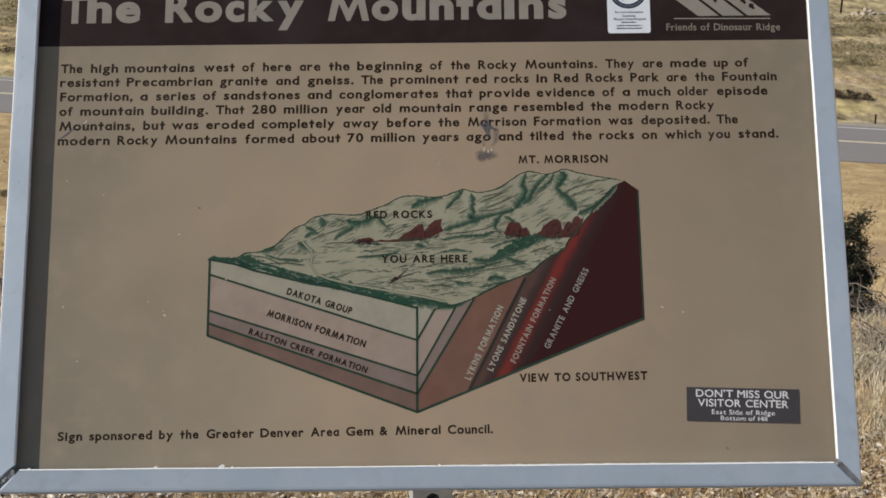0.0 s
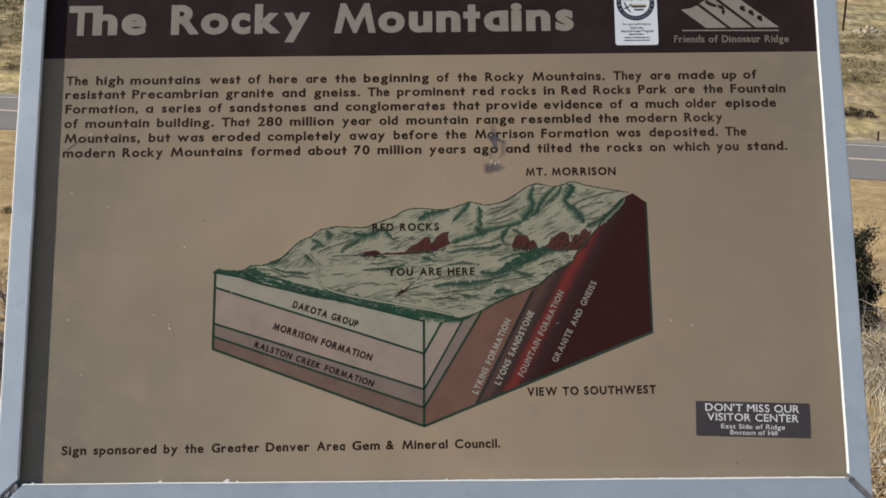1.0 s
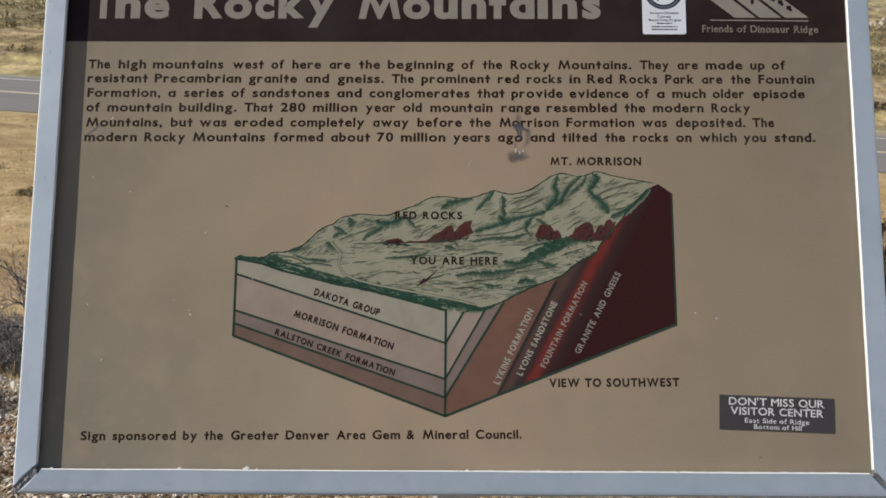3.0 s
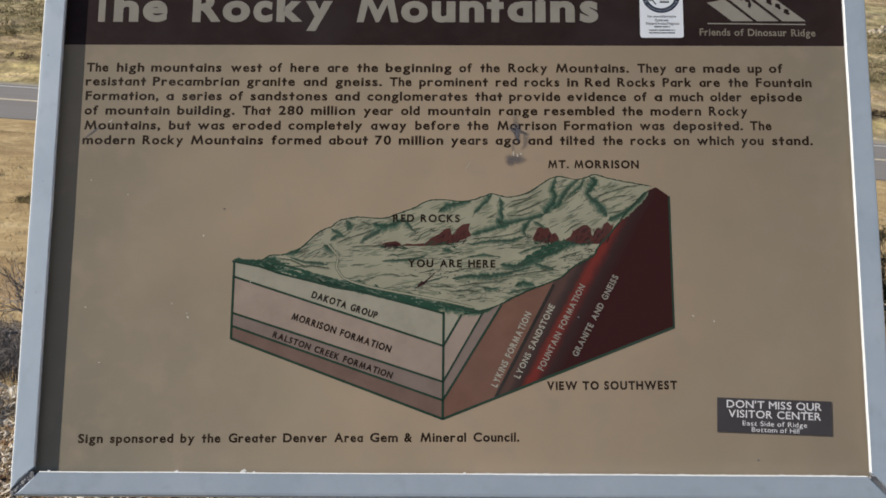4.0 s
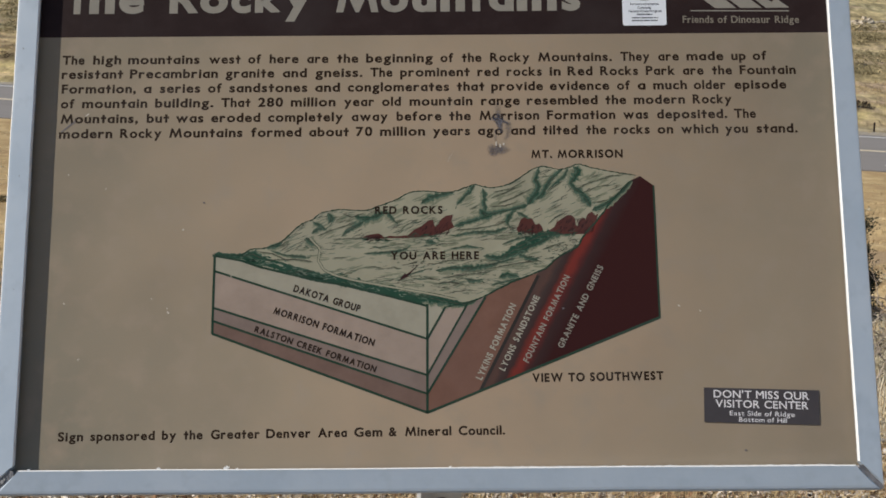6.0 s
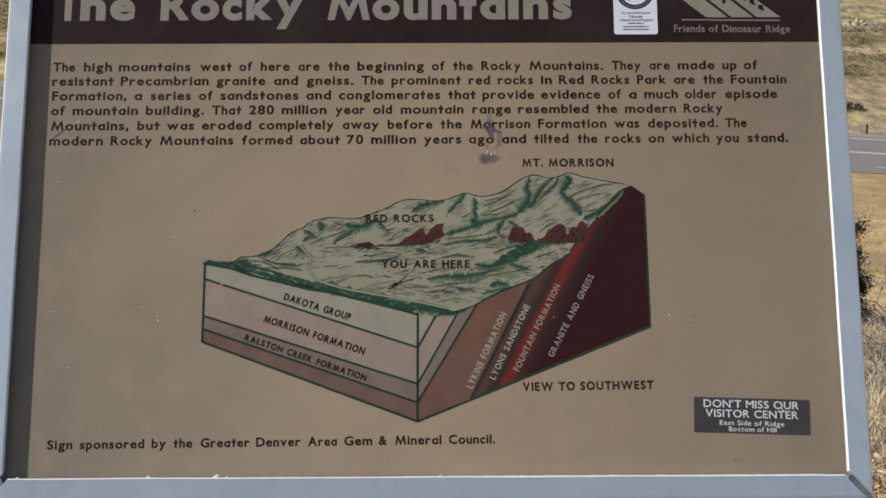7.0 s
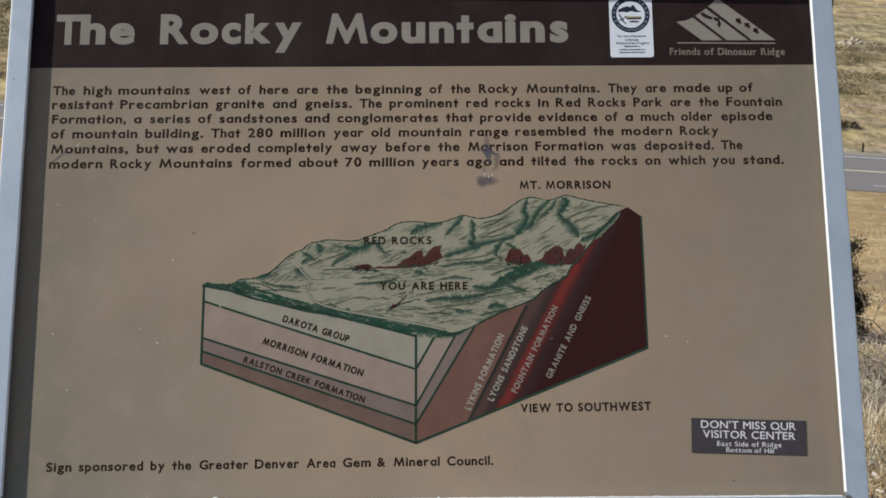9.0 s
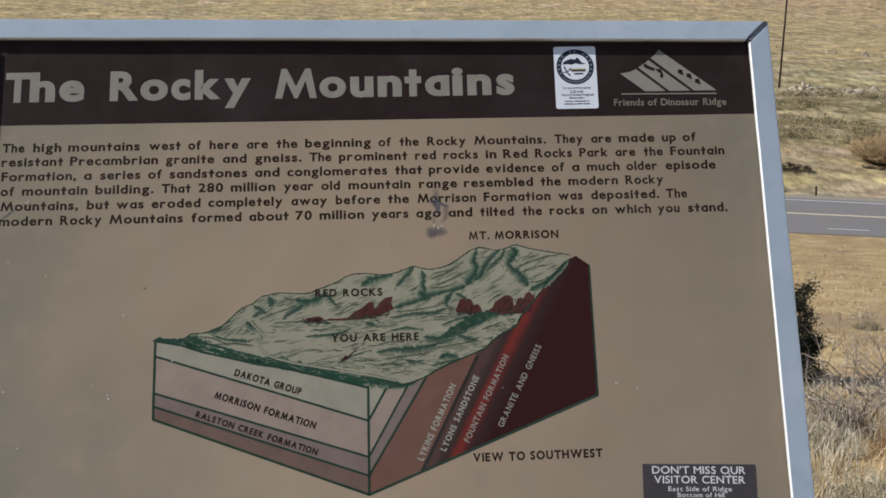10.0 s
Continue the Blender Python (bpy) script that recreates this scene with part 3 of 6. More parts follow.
# ------------------------------------------------------------------ ground
PROFILE = ((-60, 0.8), (-10, 0.0), (4.3, 0.0), (6, -0.28), (8, -0.75), (14, -1.3), (25, -2.3), (31.6, -3.035), (43.0, -3.035), (44.3, -2.88),
           (46, -2.3), (49, -2.1), (57, -1.35), (66, -0.55), (100, 2.4), (200, 10.5), (400, 34.0), (900, 110.0))


def profile(d):
    for (a, za), (b, zb) in zip(PROFILE, PROFILE[1:]):
        if d <= b:
            f = (d - a) / (b - a)
            f = max(0.0, f)
            g = 0.5 * f + 0.5 * f * f * (3 - 2 * f)
            return za + (zb - za) * g
    return PROFILE[-1][1]


def road_y(x):
    return 36.1 - 0.07 * x


def height(x, y):
    d = y + 1.4 + 0.07 * x * min(1, max(0, (y - 12) / 18))
    tilt = min(1, max(0, (d - 6) / 16))
    z = profile(d) - 0.0577 * max(-120, min(120, x)) * tilt
    off = abs(y - road_y(x))
    rough = min(1, max(0, (off - 4.8) / 3))
    if d > 6:
        z += rough * 0.10 * noise.noise((x * 0.5, y * 0.5, 1.3)) * min(1, (d - 6) / 4)
        z += rough * 0.45 * noise.noise((x * 0.11, y * 0.13, 7.7)) * min(1, max(0, (d - 40) / 10))
        z += 3.5 * noise.noise((x * 0.012, y * 0.012, 3.1)) * min(1, max(0, (d - 90) / 120))
    else:
        z += 0.012 * noise.noise((x * 3, y * 3, 2.0))
    return z


def pad_edge(x):
    """How far the chip-covered pad reaches behind the sign."""
    return 2.85 - 0.22 * x + 0.25 * noise.noise((x * 0.9, 0.3, 5.0))


def pad_depth(x, y):
    """How far inside the chip-covered standing place a spot lies; its edge is worn."""
    ragged = 0.35 * noise.noise((x * 0.8, y * 0.8, 6.0)) + 0.12 * noise.noise((x * 4, y * 4, 6.0))
    return min(pad_edge(x) + ragged * 0.4 - y, 3.9 - 0.10 * (y - 0.2) ** 2 + 1.7 * ragged - abs(x), y + 3.4 + ragged - 0.1 * x * x)


def in_pad(x, y):
    return pad_depth(x, y) > 0


def bare(x, y):
    """A faint brown track across the slope, 0 to 1."""
    if abs(x) > 14 or not 3 < y < 15:
        return 0.0
    off = (y - 9.15 - 0.31 * x + 0.5 * noise.noise((x * 0.5, 1.0, 3.0))) / 0.75
    return 0.85 * math.exp(-off * off)


def spaced(lo, hi, near, step, grow):
    out, s = [near], step
    while out[-1] < hi:
        out.append(out[-1] + s)
        s *= grow
    s = step
    while out[0] > lo:
        out.insert(0, out[0] - s)
        s *= grow
    return out


gx = spaced(-700, -4.6, -4.6, 0.11, 1.05)[:-1] + [-4.6 + 0.115 * k for k in range(80)] + spaced(4.6, 700, 4.6, 0.11, 1.05)
gx = sorted(set(round(v, 4) for v in gx))
gy = spaced(-80, -4.4, -4.4, 0.11, 1.07)[:-1] + [-4.4 + 0.115 * k for k in range(76)] + spaced(4.35, 900, 4.35, 0.12, 1.03)
gy = sorted(set(round(v, 4) for v in gy))
gverts = [(x, y, height(x, y)) for y in gy for x in gx]
nx = len(gx)
gfaces = [(j * nx + i, j * nx + i + 1, (j + 1) * nx + i + 1, (j + 1) * nx + i) for j in range(len(gy) - 1) for i in range(nx - 1)]
ground = raw("ground", gverts, gfaces, GROUND_GRASS, smooth=True)
ground.data.materials.append(HILL)
soil = ground.data.attributes.new("bare_soil", "FLOAT", "POINT")
soil.data.foreach_set("value", [bare(v[0], v[1]) for v in gverts])
uphill = ground.data.attributes.new("uphill", "FLOAT", "POINT")
uphill.data.foreach_set("value", [v[1] - road_y(v[0]) for v in gverts])
trodden = ground.data.attributes.new("trodden", "FLOAT", "POINT")
trodden.data.foreach_set("value", [max(0.0, min(1.0, 0.5 + pad_depth(v[0], v[1]) * 1.6)) if abs(v[0]) < 9 and abs(v[1]) < 9 else 0.0 for v in gverts])
for p in ground.data.polygons:
    c = p.center
    if c.y > road_y(c.x) + 5.0:
        p.material_index = 1
tagged(ground, "dry golden hillside sloping down to a road", "ground", kind="structure")


def strip(name, offs, mat, lift, x0=-160.0, x1=160.0, step=2.0, label="", wobble=0.0, skirt=False):
    """A band along the road between two offsets from its middle."""
    verts, faces = [], []
    n = int((x1 - x0) / step) + 1
    for i in range(n):
        x = x0 + (x1 - x0) * i / (n - 1)
        for k, o in enumerate(offs):
            y = road_y(x) + o + wobble * noise.noise((x * 0.8, k * 9.0, 2.2))
            down = 0.15 if skirt and k in (0, len(offs) - 1) else 0.0
            verts.append((x, y, profile(37.5) - 0.0577 * max(-120, min(120, x)) + lift - down))
    for i in range(n - 1):
        for k in range(len(offs) - 1):
            a = i * len(offs) + k
            faces.append((a, a + len(offs), a + len(offs) + 1, a + 1))
    ob = raw(name, verts, faces, mat)
    for p in ob.data.polygons:
        if p.normal.z < 0:
            p.flip()
    return tagged(ob, label, name.replace("_", " "), kind="structure")


strip("road_shoulder", (4.0, 5.3), GRAVEL, 0.015, label="narrow pale gravel shoulder of the road", wobble=0.3)
strip("road", (-4.22, -4.18, 4.25, 4.27), ASPHALT, 0.03, skirt=True, label="grey two-lane asphalt road across the slope")
strip("road_edge_line", (3.53, 3.70), ROADWHITE, 0.035, label="white painted edge line on the road")
strip("road_centre_line", (-0.19, 0.15), ROADYELLOW, 0.035, label="faded yellow painted centre line")
strip("road_edge_dash", (-3.2, -3.08), ROADWHITE, 0.035, x0=11.45, x1=12.55, step=0.4, label="short white painted dash at the road edge")

# ------------------------------------------------------------------ the sign
LEAN = 24.0
BASE = Matrix.Translation((0, 0.165, 0))
SIGN = Matrix.Translation((0, 0, 1.12)) @ Matrix.Rotation(radians(90 - LEAN), 4, "X")
IN_SIGN = BASE.inverted() @ SIGN
U0, U1, V0, V1 = -0.466, 0.4552, -0.183, 0.4113        # the opening of the frame; the top rail rises to V2
V2 = 0.4276
RAIL, LIP, DEEP = 0.027, 0.0106, 0.036
sign = new("information_sign")
sign.matrix_world = BASE
tagged(sign, "beige geology sign panel in a grey metal frame on a post", "information sign")

bm = bmesh.new()
slab(bm, [(U0 - 0.012, V0 - 0.012), (U1 + 0.012, V0 - 0.012), (U1 + 0.012, V2 + 0.007), (U0 - 0.012, V2 + 0.007)], -0.003, 0.0)
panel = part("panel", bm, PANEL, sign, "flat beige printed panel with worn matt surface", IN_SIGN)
bm = bmesh.new()
slab(bm, [(U0 - 0.012, V0 - 0.012), (U1 + 0.012, V0 - 0.012), (U1 + 0.012, V2 + 0.007), (U0 - 0.012, V2 + 0.007)], -0.012, -0.0032)
part("backing_board", bm, BACK, sign, "plain grey backing board", IN_SIGN)


def rail(u0, u1, flip):
    """One frame rail along u, inner edge at v=0 and outer at v=-RAIL, with mitred ends that stand slightly open."""
    prof = [(-0.0012, -0.0005), (-0.0012, LIP - 0.0046), (0.0, LIP - 0.0046), (0.0, LIP - 0.0012), (-0.0012, LIP), (-0.22 * RAIL, LIP - 0.0006), (-0.45 * RAIL, LIP - 0.0013), (-0.65 * RAIL, LIP - 0.00195), (-0.82 * RAIL, LIP - 0.0025),
            (-RAIL + 0.0022, LIP - 0.0031), (-RAIL + 0.0006, LIP - 0.0041), (-RAIL, LIP - 0.0058), (-RAIL, LIP - DEEP), (-RAIL + 0.002, LIP - DEEP), (-RAIL + 0.002, -0.0145), (0.0, -0.0145)]
    fall = (1.0, 0.3, 0.35, 0.55)[flip]      # how far each rail's face slopes away outwards
    prof = [(v, LIP - (LIP - w) * fall if -0.97 * RAIL < v < -0.1 * RAIL and w > 0 else w) for v, w in prof]
    bm = bmesh.new()
    rings = []
    n = 40
    for i in range(n + 1):
        f = i / n
        ring = []
        for v, w in prof:
            a = u0 + v + (0.0056 if flip == 0 else 0.0040) + 0.0022 * math.sin(v * -110)
            b = u1 - v - (0.0056 if flip == 3 else 0.0040) - 0.0022 * math.sin(v * -110)
            wave = 0.0004 * noise.noise((f * 9 + flip * 7, v * 20, 4.0)) if 0 < i < n else 0.0022 * noise.noise((v * 160, flip * 3.0 + i, 8.0))
            ring.append(bm.verts.new((a + (b - a) * f + (wave if i in (0, n) else 0), v + (wave if 0 < i < n else 0), w)))
        rings.append(ring)
    k = len(prof)
    for i in range(n):
        for j in range(k):
            m = (j + 1) % k
            f = bm.faces.new((rings[i][j], rings[i][m], rings[i + 1][m], rings[i + 1][j]))
            # sun glare painted on: white inner lips and left outer bevel
            f.material_index = 1 if j in (2, 3) or (flip == 3 and j in (9, 10)) else 2 if j in (0, 1) else 0
    bm.faces.new(rings[0])
    bm.faces.new(rings[-1][::-1])
    bmesh.ops.recalc_face_normals(bm, faces=bm.faces)
    return bm


W, H = U1 - U0, V1 - V0
SKEW = 0.0024      # the left rail stands slightly askew
RISE = 0.0034      # and the bottom rail rises to the right
for i, (u, v, turn, length) in enumerate(((U0 + SKEW, V0, math.degrees(math.atan2(RISE, W)), W - SKEW), (U1, V0 + RISE, 90, H - RISE), (U1, V1, 180 - math.degrees(math.atan2(V2 - V1, W + SKEW)), W + SKEW), (U0 - SKEW, V2, 270 + 2 * SKEW / H * 57.3, H + V2 - V1))):
    m = IN_SIGN @ Matrix.Translation((u, v, 0)) @ Matrix.Rotation(radians(turn), 4, "Z")
    ob = part("frame_rail", rail(0, length, i), METAL, sign, "", m)
    ob.data.materials.append(LIPWHITE)
    # dark lower lip strip: shade painted in to keep the bright edge thin
    ob.data.materials.append(JOINT)
# the open, grimy mitre joints
for i, (u, v, su, sv) in enumerate(((U0 + SKEW, V0, -1, -1), (U1, V0 + RISE, 1, -1), (U1, V1, 1, 1), (U0 - SKEW, V2, -1, 1))):
    bm = bmesh.new()
    a = [(-0.0005, 0.008), (0.004, 0.014), (0.010, RAIL - 0.0006), (RAIL - 0.002, RAIL - 0.0006), (RAIL - 0.0006, RAIL - 0.002), (RAIL - 0.0006, 0.010), (0.014, 0.004), (0.008, -0.0005), (0.0005, 0.0005)]
    slab(bm, [(u + su * p, v + sv * q) for p, q in a], -0.014, LIP - 0.0008)
    for w in bm.verts:
        if w.co.z > 0:
            w.co.z -= 0.0042 * max(abs(w.co.x - u), abs(w.co.y - v)) / RAIL
    part("corner_joint", bm, JOINT, sign, "dark open mitre joint", IN_SIGN)

for k in range(7):
    bm = bmesh.new()
    u, v, r0 = U0 + SKEW - RAIL * (0.25 + 0.1 * k), V0 - RAIL * (0.25 + 0.1 * k), 0.0007 + 0.0006 * (k % 3)
    u += 0.0015 * noise.noise((k * 1.7, 0.0, 1.0))
    ring = [(u + r0 * (1 + 0.5 * noise.noise((k, j * 1.3, 2.0))) * math.cos(j * 1.05), v + r0 * 1.3 * math.sin(j * 1.05)) for j in range(6)]
    slab(bm, ring, LIP - 0.006, LIP - 0.0012 - 0.0003 * k)
    part("sealant_crumb", bm, BACK, sign, "grey crumb of old sealant", IN_SIGN)

# printing, from the bottom layer up
INK = 0.00004


def printed(name, pts, mat, layer, label=""):
    bm = bmesh.new()
    decal(bm, pts, INK * layer)
    return part(name, bm, mat, panel, label)


printed("title_band", [(U0 - 0.011, 0.3195), (U1 + 0.011, 0.3195), (U1 + 0.011, V2 + 0.006), (U0 - 0.011, V2 + 0.006)], BROWN, 1, "dark brown title band")
# the title's letters, each with its start and end in millimetres
for word in ((("T", -441, -413), ("h", -412, -382), ("e", -377, -347)),
             (("R", -317, -283), ("o", -281, -248), ("c", -244, -221), ("k", -216, -185), ("y", -181, -149)),
             (("M", -120, -70), ("o", -67, -35), ("u", -30, -2), ("n", 3, 32), ("t", 35.5, 55.5), ("a", 60, 89.5), ("i", 92.5, 106), ("n", 111, 140), ("s", 146, 168))):
    e = [k * 0.001 for c in word for k in c[1:]]
    lettering(" ".join(c[0] for c in word), (e[0], 0.3484), (e[-1], 0.3488), 0.0382, PALE, panel, INK * 2, bold=0.044, ends=e)

def text_row(text, v0, v1, ends, cap=0.0112):
    """One row of the running text; ends: each word's start and end in millimetres."""
    e = [k * 0.001 for k in ends]
    lettering(text, (e[0], v0), (e[-1], v1), cap, TEXT, panel, INK, bold=0.033, gap=0.085, ends=e)


text_row("The high mountains west of here are the beginning of the Rocky Mountains. They are made up of", 0.2856, 0.2860,
         (-440, -414, -404, -371, -363, -279, -268, -231, -222, -207, -197, -163, -153, -128, -118, -93, -84, -6, 3, 18, 28, 51, 61, 107, 117, 203, 213, 247, 257, 281, 290, 333, 342, 359, 367, 383))
text_row("resistant Precambrian granite and gneiss. The prominent red rocks in Red Rocks Park are the Fountain", 0.2682, 0.2685,
         (-440, -368, -360, -257, -248, -191, -181, -153, -143, -88, -79, -53, -44, 37, 46, 71, 80, 121, 130, 143, 151, 180, 189, 233, 242, 276, 285, 309, 319, 342, 351, 416))
text_row("Formation, a series of sandstones and conglomerates that provide evidence of a much older episode", 0.2502, 0.2508,
         (-439, -352, -343, -334, -324, -277, -268, -252, -243, -152, -143, -114, -105, 13, 22, 54, 62, 122, 130, 199, 208, 223, 232, 241, 250, 289, 297, 334, 344, 404))
text_row("of mountain building. That 280 million year old mountain range resembled the modern Rocky", 0.2322, 0.2334,
         (-439, -423, -414, -338, -329, -261, -252, -218, -209, -180, -171, -119, -109, -74, -65, -43, -33, 40, 50, 95, 103, 185, 194, 218, 227, 286, 295, 340))
text_row("Mountains, but was eroded completely away before the Morrison Formation was deposited. The", 0.2138, 0.2157,
         (-438, -348, -338, -312, -304, -272, -263, -206, -197, -110, -100, -58, -48, 4, 13, 38, 48, 117, 126, 205, 214, 243, 253, 334, 342, 367))
text_row("modern Rocky Mountains formed about 70 million years ago and tilted the rocks on which you stand.", 0.1957, 0.1978,
         (-439, -377, -368, -320, -311, -226, -216, -158, -149, -103, -95, -76, -67, -15, -6, 37, 46, 75, 84, 112, 121, 161, 171, 194, 203, 244, 253, 271, 280, 323, 331, 357, 367, 414))
text_row("Sign sponsored by the Greater Denver Area Gem & Mineral Council.", -0.1515, -0.1455,
         (-420, -392, -384, -313, -305, -289, -281, -260, -251, -197, -190, -141, -133, -101, -93, -62, -55, -46, -37, 14, 22, 73), cap=0.0102)
lettering("MT. MORRISON", (0.107, 0.169), (0.212, 0.169), 0.0098, TEXT, panel, INK, bold=0.043, gap=0.12, word=0.5)
lettering("VIEW TO SOUTHWEST", (0.104, -0.0882), (0.249, -0.0862), 0.0098, TEXT, panel, INK, bold=0.043, gap=0.12, word=0.5)

# the block diagram
TL, TR = (-0.256, 0.057), (-0.013, -0.001)
FACE = ((0.057, -0.001), (0.039, -0.0393), (-0.003, -0.0798), (-0.018, -0.1005), (-0.0325, -0.1212))
UL, UM = -0.2535, -0.0125
for (l0, r0), (l1, r1), mat, tag in zip(FACE, FACE[1:], (CREAM, PINK, MAUVE, ROSE), ("cream", "pale pink", "mauve", "dusty rose")):
    printed("rock_layer", [(UL, l0), (UL, l1), (UM, r1), (UM, r0)], mat, 1, tag + " printed rock layer")


def on_floor(u):
    """The lower edge of the block's side face."""
    return -0.1212 + (u - UM) * (0.1052 / (0.248 - UM))


S = ((0.0465, 0.112, 0.031), (0.055, 0.116, 0.036), (0.069, 0.133, 0.053), (0.080, 0.142, 0.058), (0.105, 0.173, 0.092), (0.116, 0.188, 0.108))
printed("rock_layer", [(UM, -0.001), (UM, -0.0393), (0.008, -0.003)], CREAM, 1, "cream printed rock layer")
printed("rock_layer", [(UM, -0.0393), (UM, -0.0798), (0.033, 0.003), (0.008, -0.003)], PINK, 1, "pale pink printed rock layer")
printed("rock_layer", [(UM, -0.0798), (UM, -0.1005), (0.053, 0.010), (0.033, 0.003)], MAUVE, 1, "mauve printed rock layer")
printed("rock_layer", [(UM, -0.1005), (UM, -0.1212), (S[0][0], on_floor(S[0][0])), (S[0][1], S[0][2] + 0.004), (0.080, 0.024), (0.053, 0.010)], LYK, 1, "tan red printed rock layer")
printed("rock_layer", [(S[0][0], on_floor(S[0][0])), (S[2][0] - 0.002, on_floor(S[2][0])), (S[2][1] - 0.002, S[2][2] + 0.002), (S[0][1], S[0][2] + 0.004)], GRADED, 1, "brown red printed rock layer")
printed("rock_layer", [(S[2][0] - 0.002, on_floor(S[2][0])), (0.248, -0.016), (0.246, 0.136), (0.231, 0.147), (0.220, 0.142), (0.199, 0.120), (0.182, 0.100), (0.160, 0.074), (S[2][1] - 0.002, S[2][2] + 0.004)], GRADED, 0.6, "dark maroon printed rock layer with a soft red edge")

RIDGE = [(-0.254, 0.057), (-0.244, 0.057), (-0.228, 0.057), (-0.220, 0.059), (-0.212, 0.065), (-0.199, 0.064), (-0.189, 0.068), (-0.178, 0.072), (-0.170, 0.080), (-0.160, 0.090), (-0.150, 0.096), (-0.144, 0.097), (-0.135, 0.106), (-0.124, 0.108), (-0.114, 0.110), (-0.098, 0.109), (-0.081, 0.108), (-0.072, 0.112), (-0.058, 0.117), (-0.045, 0.122), (-0.037, 0.128), (-0.026, 0.131), (-0.012, 0.131), (0.001, 0.129), (0.011, 0.129), (0.024, 0.132), (0.034, 0.136), (0.042, 0.139), (0.050, 0.136), (0.060, 0.134), (0.073, 0.136), (0.083, 0.139), (0.096, 0.148), (0.106, 0.155), (0.113, 0.158), (0.120, 0.160), (0.126, 0.158), (0.133, 0.157), (0.139, 0.155), (0.146, 0.157), (0.153, 0.159), (0.159, 0.162), (0.166, 0.161), (0.174, 0.158), (0.182, 0.156), (0.192, 0.154), (0.208, 0.151), (0.226, 0.148)]
UNDER = [(0.220, 0.142), (0.199, 0.120), (0.182, 0.097), (0.162, 0.075), (0.159, 0.065), (0.134, 0.053), (0.123, 0.041), (0.105, 0.033), (0.080, 0.024), (0.053, 0.009), (0.033, 0.001), (0.008, -0.003)]
FRONT = [(-0.013, -0.002), (-0.031, 0.003), (-0.070, 0.013), (-0.110, 0.023), (-0.136, 0.027), (-0.168, 0.035), (-0.201, 0.043), (-0.224, 0.051)]


def rounded(pts):
    """The same open line with its corners cut twice."""
    for k in range(2):
        out = [pts[0]]
        for a, b in zip(pts, pts[1:]):
            out += [(a[0] * 0.75 + b[0] * 0.25, a[1] * 0.75 + b[1] * 0.25), (a[0] * 0.25 + b[0] * 0.75, a[1] * 0.25 + b[1] * 0.75)]
        pts = out + [pts[-1]]
    return pts


RIDGE = [(u, v + 0.0004 * noise.noise((u * 190, 3.0, 1.0)) if 0 < k < 200 else v) for k, (u, v) in enumerate(rounded(RIDGE))]
UNDER = [(u, v + 0.0006 * noise.noise((u * 210, 5.0, 1.0))) for u, v in rounded(UNDER)]
LAND = RIDGE + UNDER + FRONT
printed("land_surface", LAND, TERRAIN, 2, "pale drawn land surface")


def inside(u, v):
    hit = False
    for (a, b), (c, d) in zip(LAND, LAND[1:] + LAND[:1]):
        if (b > v) != (d > v) and u < a + (v - b) * (c - a) / (d - b):
            hit = not hit
    return hit


def ridge_v(u):
    for (a, b), (c, d) in zip(RIDGE, RIDGE[1:]):
        if u <= c:
            return b + (d - b) * max(0, (u - a)) / (c - a)
    return RIDGE[-1][1]


rnd = random.Random(4)
bm_dark, bm_mid, bm_fine, bm_pale = bmesh.new(), bmesh.new(), bmesh.new(), bmesh.new()


def hatch(bm, u, v, angle, length, width, curl, w, wild=0.3):
    pts = []
    for i in range(6):
        pts.append((u, v))
        if not inside(u, v):
            break
        u += math.cos(angle) * length / 5
        v += math.sin(angle) * length / 5
        angle += curl + rnd.uniform(-wild, wild)
    if len(pts) > 2:
        stroke(bm, pts, width, w, taper=True)


# shaded folds, washes and woods of the drawn hills, in millimetres: u, v and width in turn; then lines: u and v in turn
MOUNTAIN_SHADE = ((116, 158, 2.0, 113, 149, 3.3, 111, 143, 4.0, 115, 135, 4.0, 111, 127, 6.7, 106, 120, 6.0, 102, 114, 5.3),
    (142, 155, 2.0, 136, 151, 2.7, 128, 143, 3.3, 122, 132, 4.0, 118, 125, 4.7, 111, 120, 4.7),
    (155, 159, 2.7, 161, 154, 6.0, 156, 146, 7.3, 151, 139, 3.3, 157, 132, 4.0, 164, 127, 6.0, 169, 119, 6.0, 174, 111, 4.0),
    (175, 107, 4.0, 187, 112, 4.0, 201, 121, 3.3, 211, 130, 2.7, 222, 142, 2.0),
    (149, 157, 1.3, 144, 147, 2.7, 136, 141, 2.0, 127, 133, 1.3))
MIDDLE_SHADE = ((102, 114, 4.0, 89, 110, 3.3, 81, 108, 2.7, 66, 105, 4.0, 54, 101, 6.7, 43, 97, 4.0, 30, 93, 3.3, 18, 89, 3.3),
    (42, 138, 2.7, 37, 131, 3.3, 30, 124, 2.7, 21, 114, 2.7),
    (51, 134, 2.0, 53, 126, 4.0, 52, 116, 3.3, 54, 106, 4.7),
    (86, 108, 2.7, 81, 101, 4.0, 78, 94, 4.0, 81, 88, 2.0),
    (89, 106, 2.0, 96, 102, 2.7, 104, 98, 1.3))
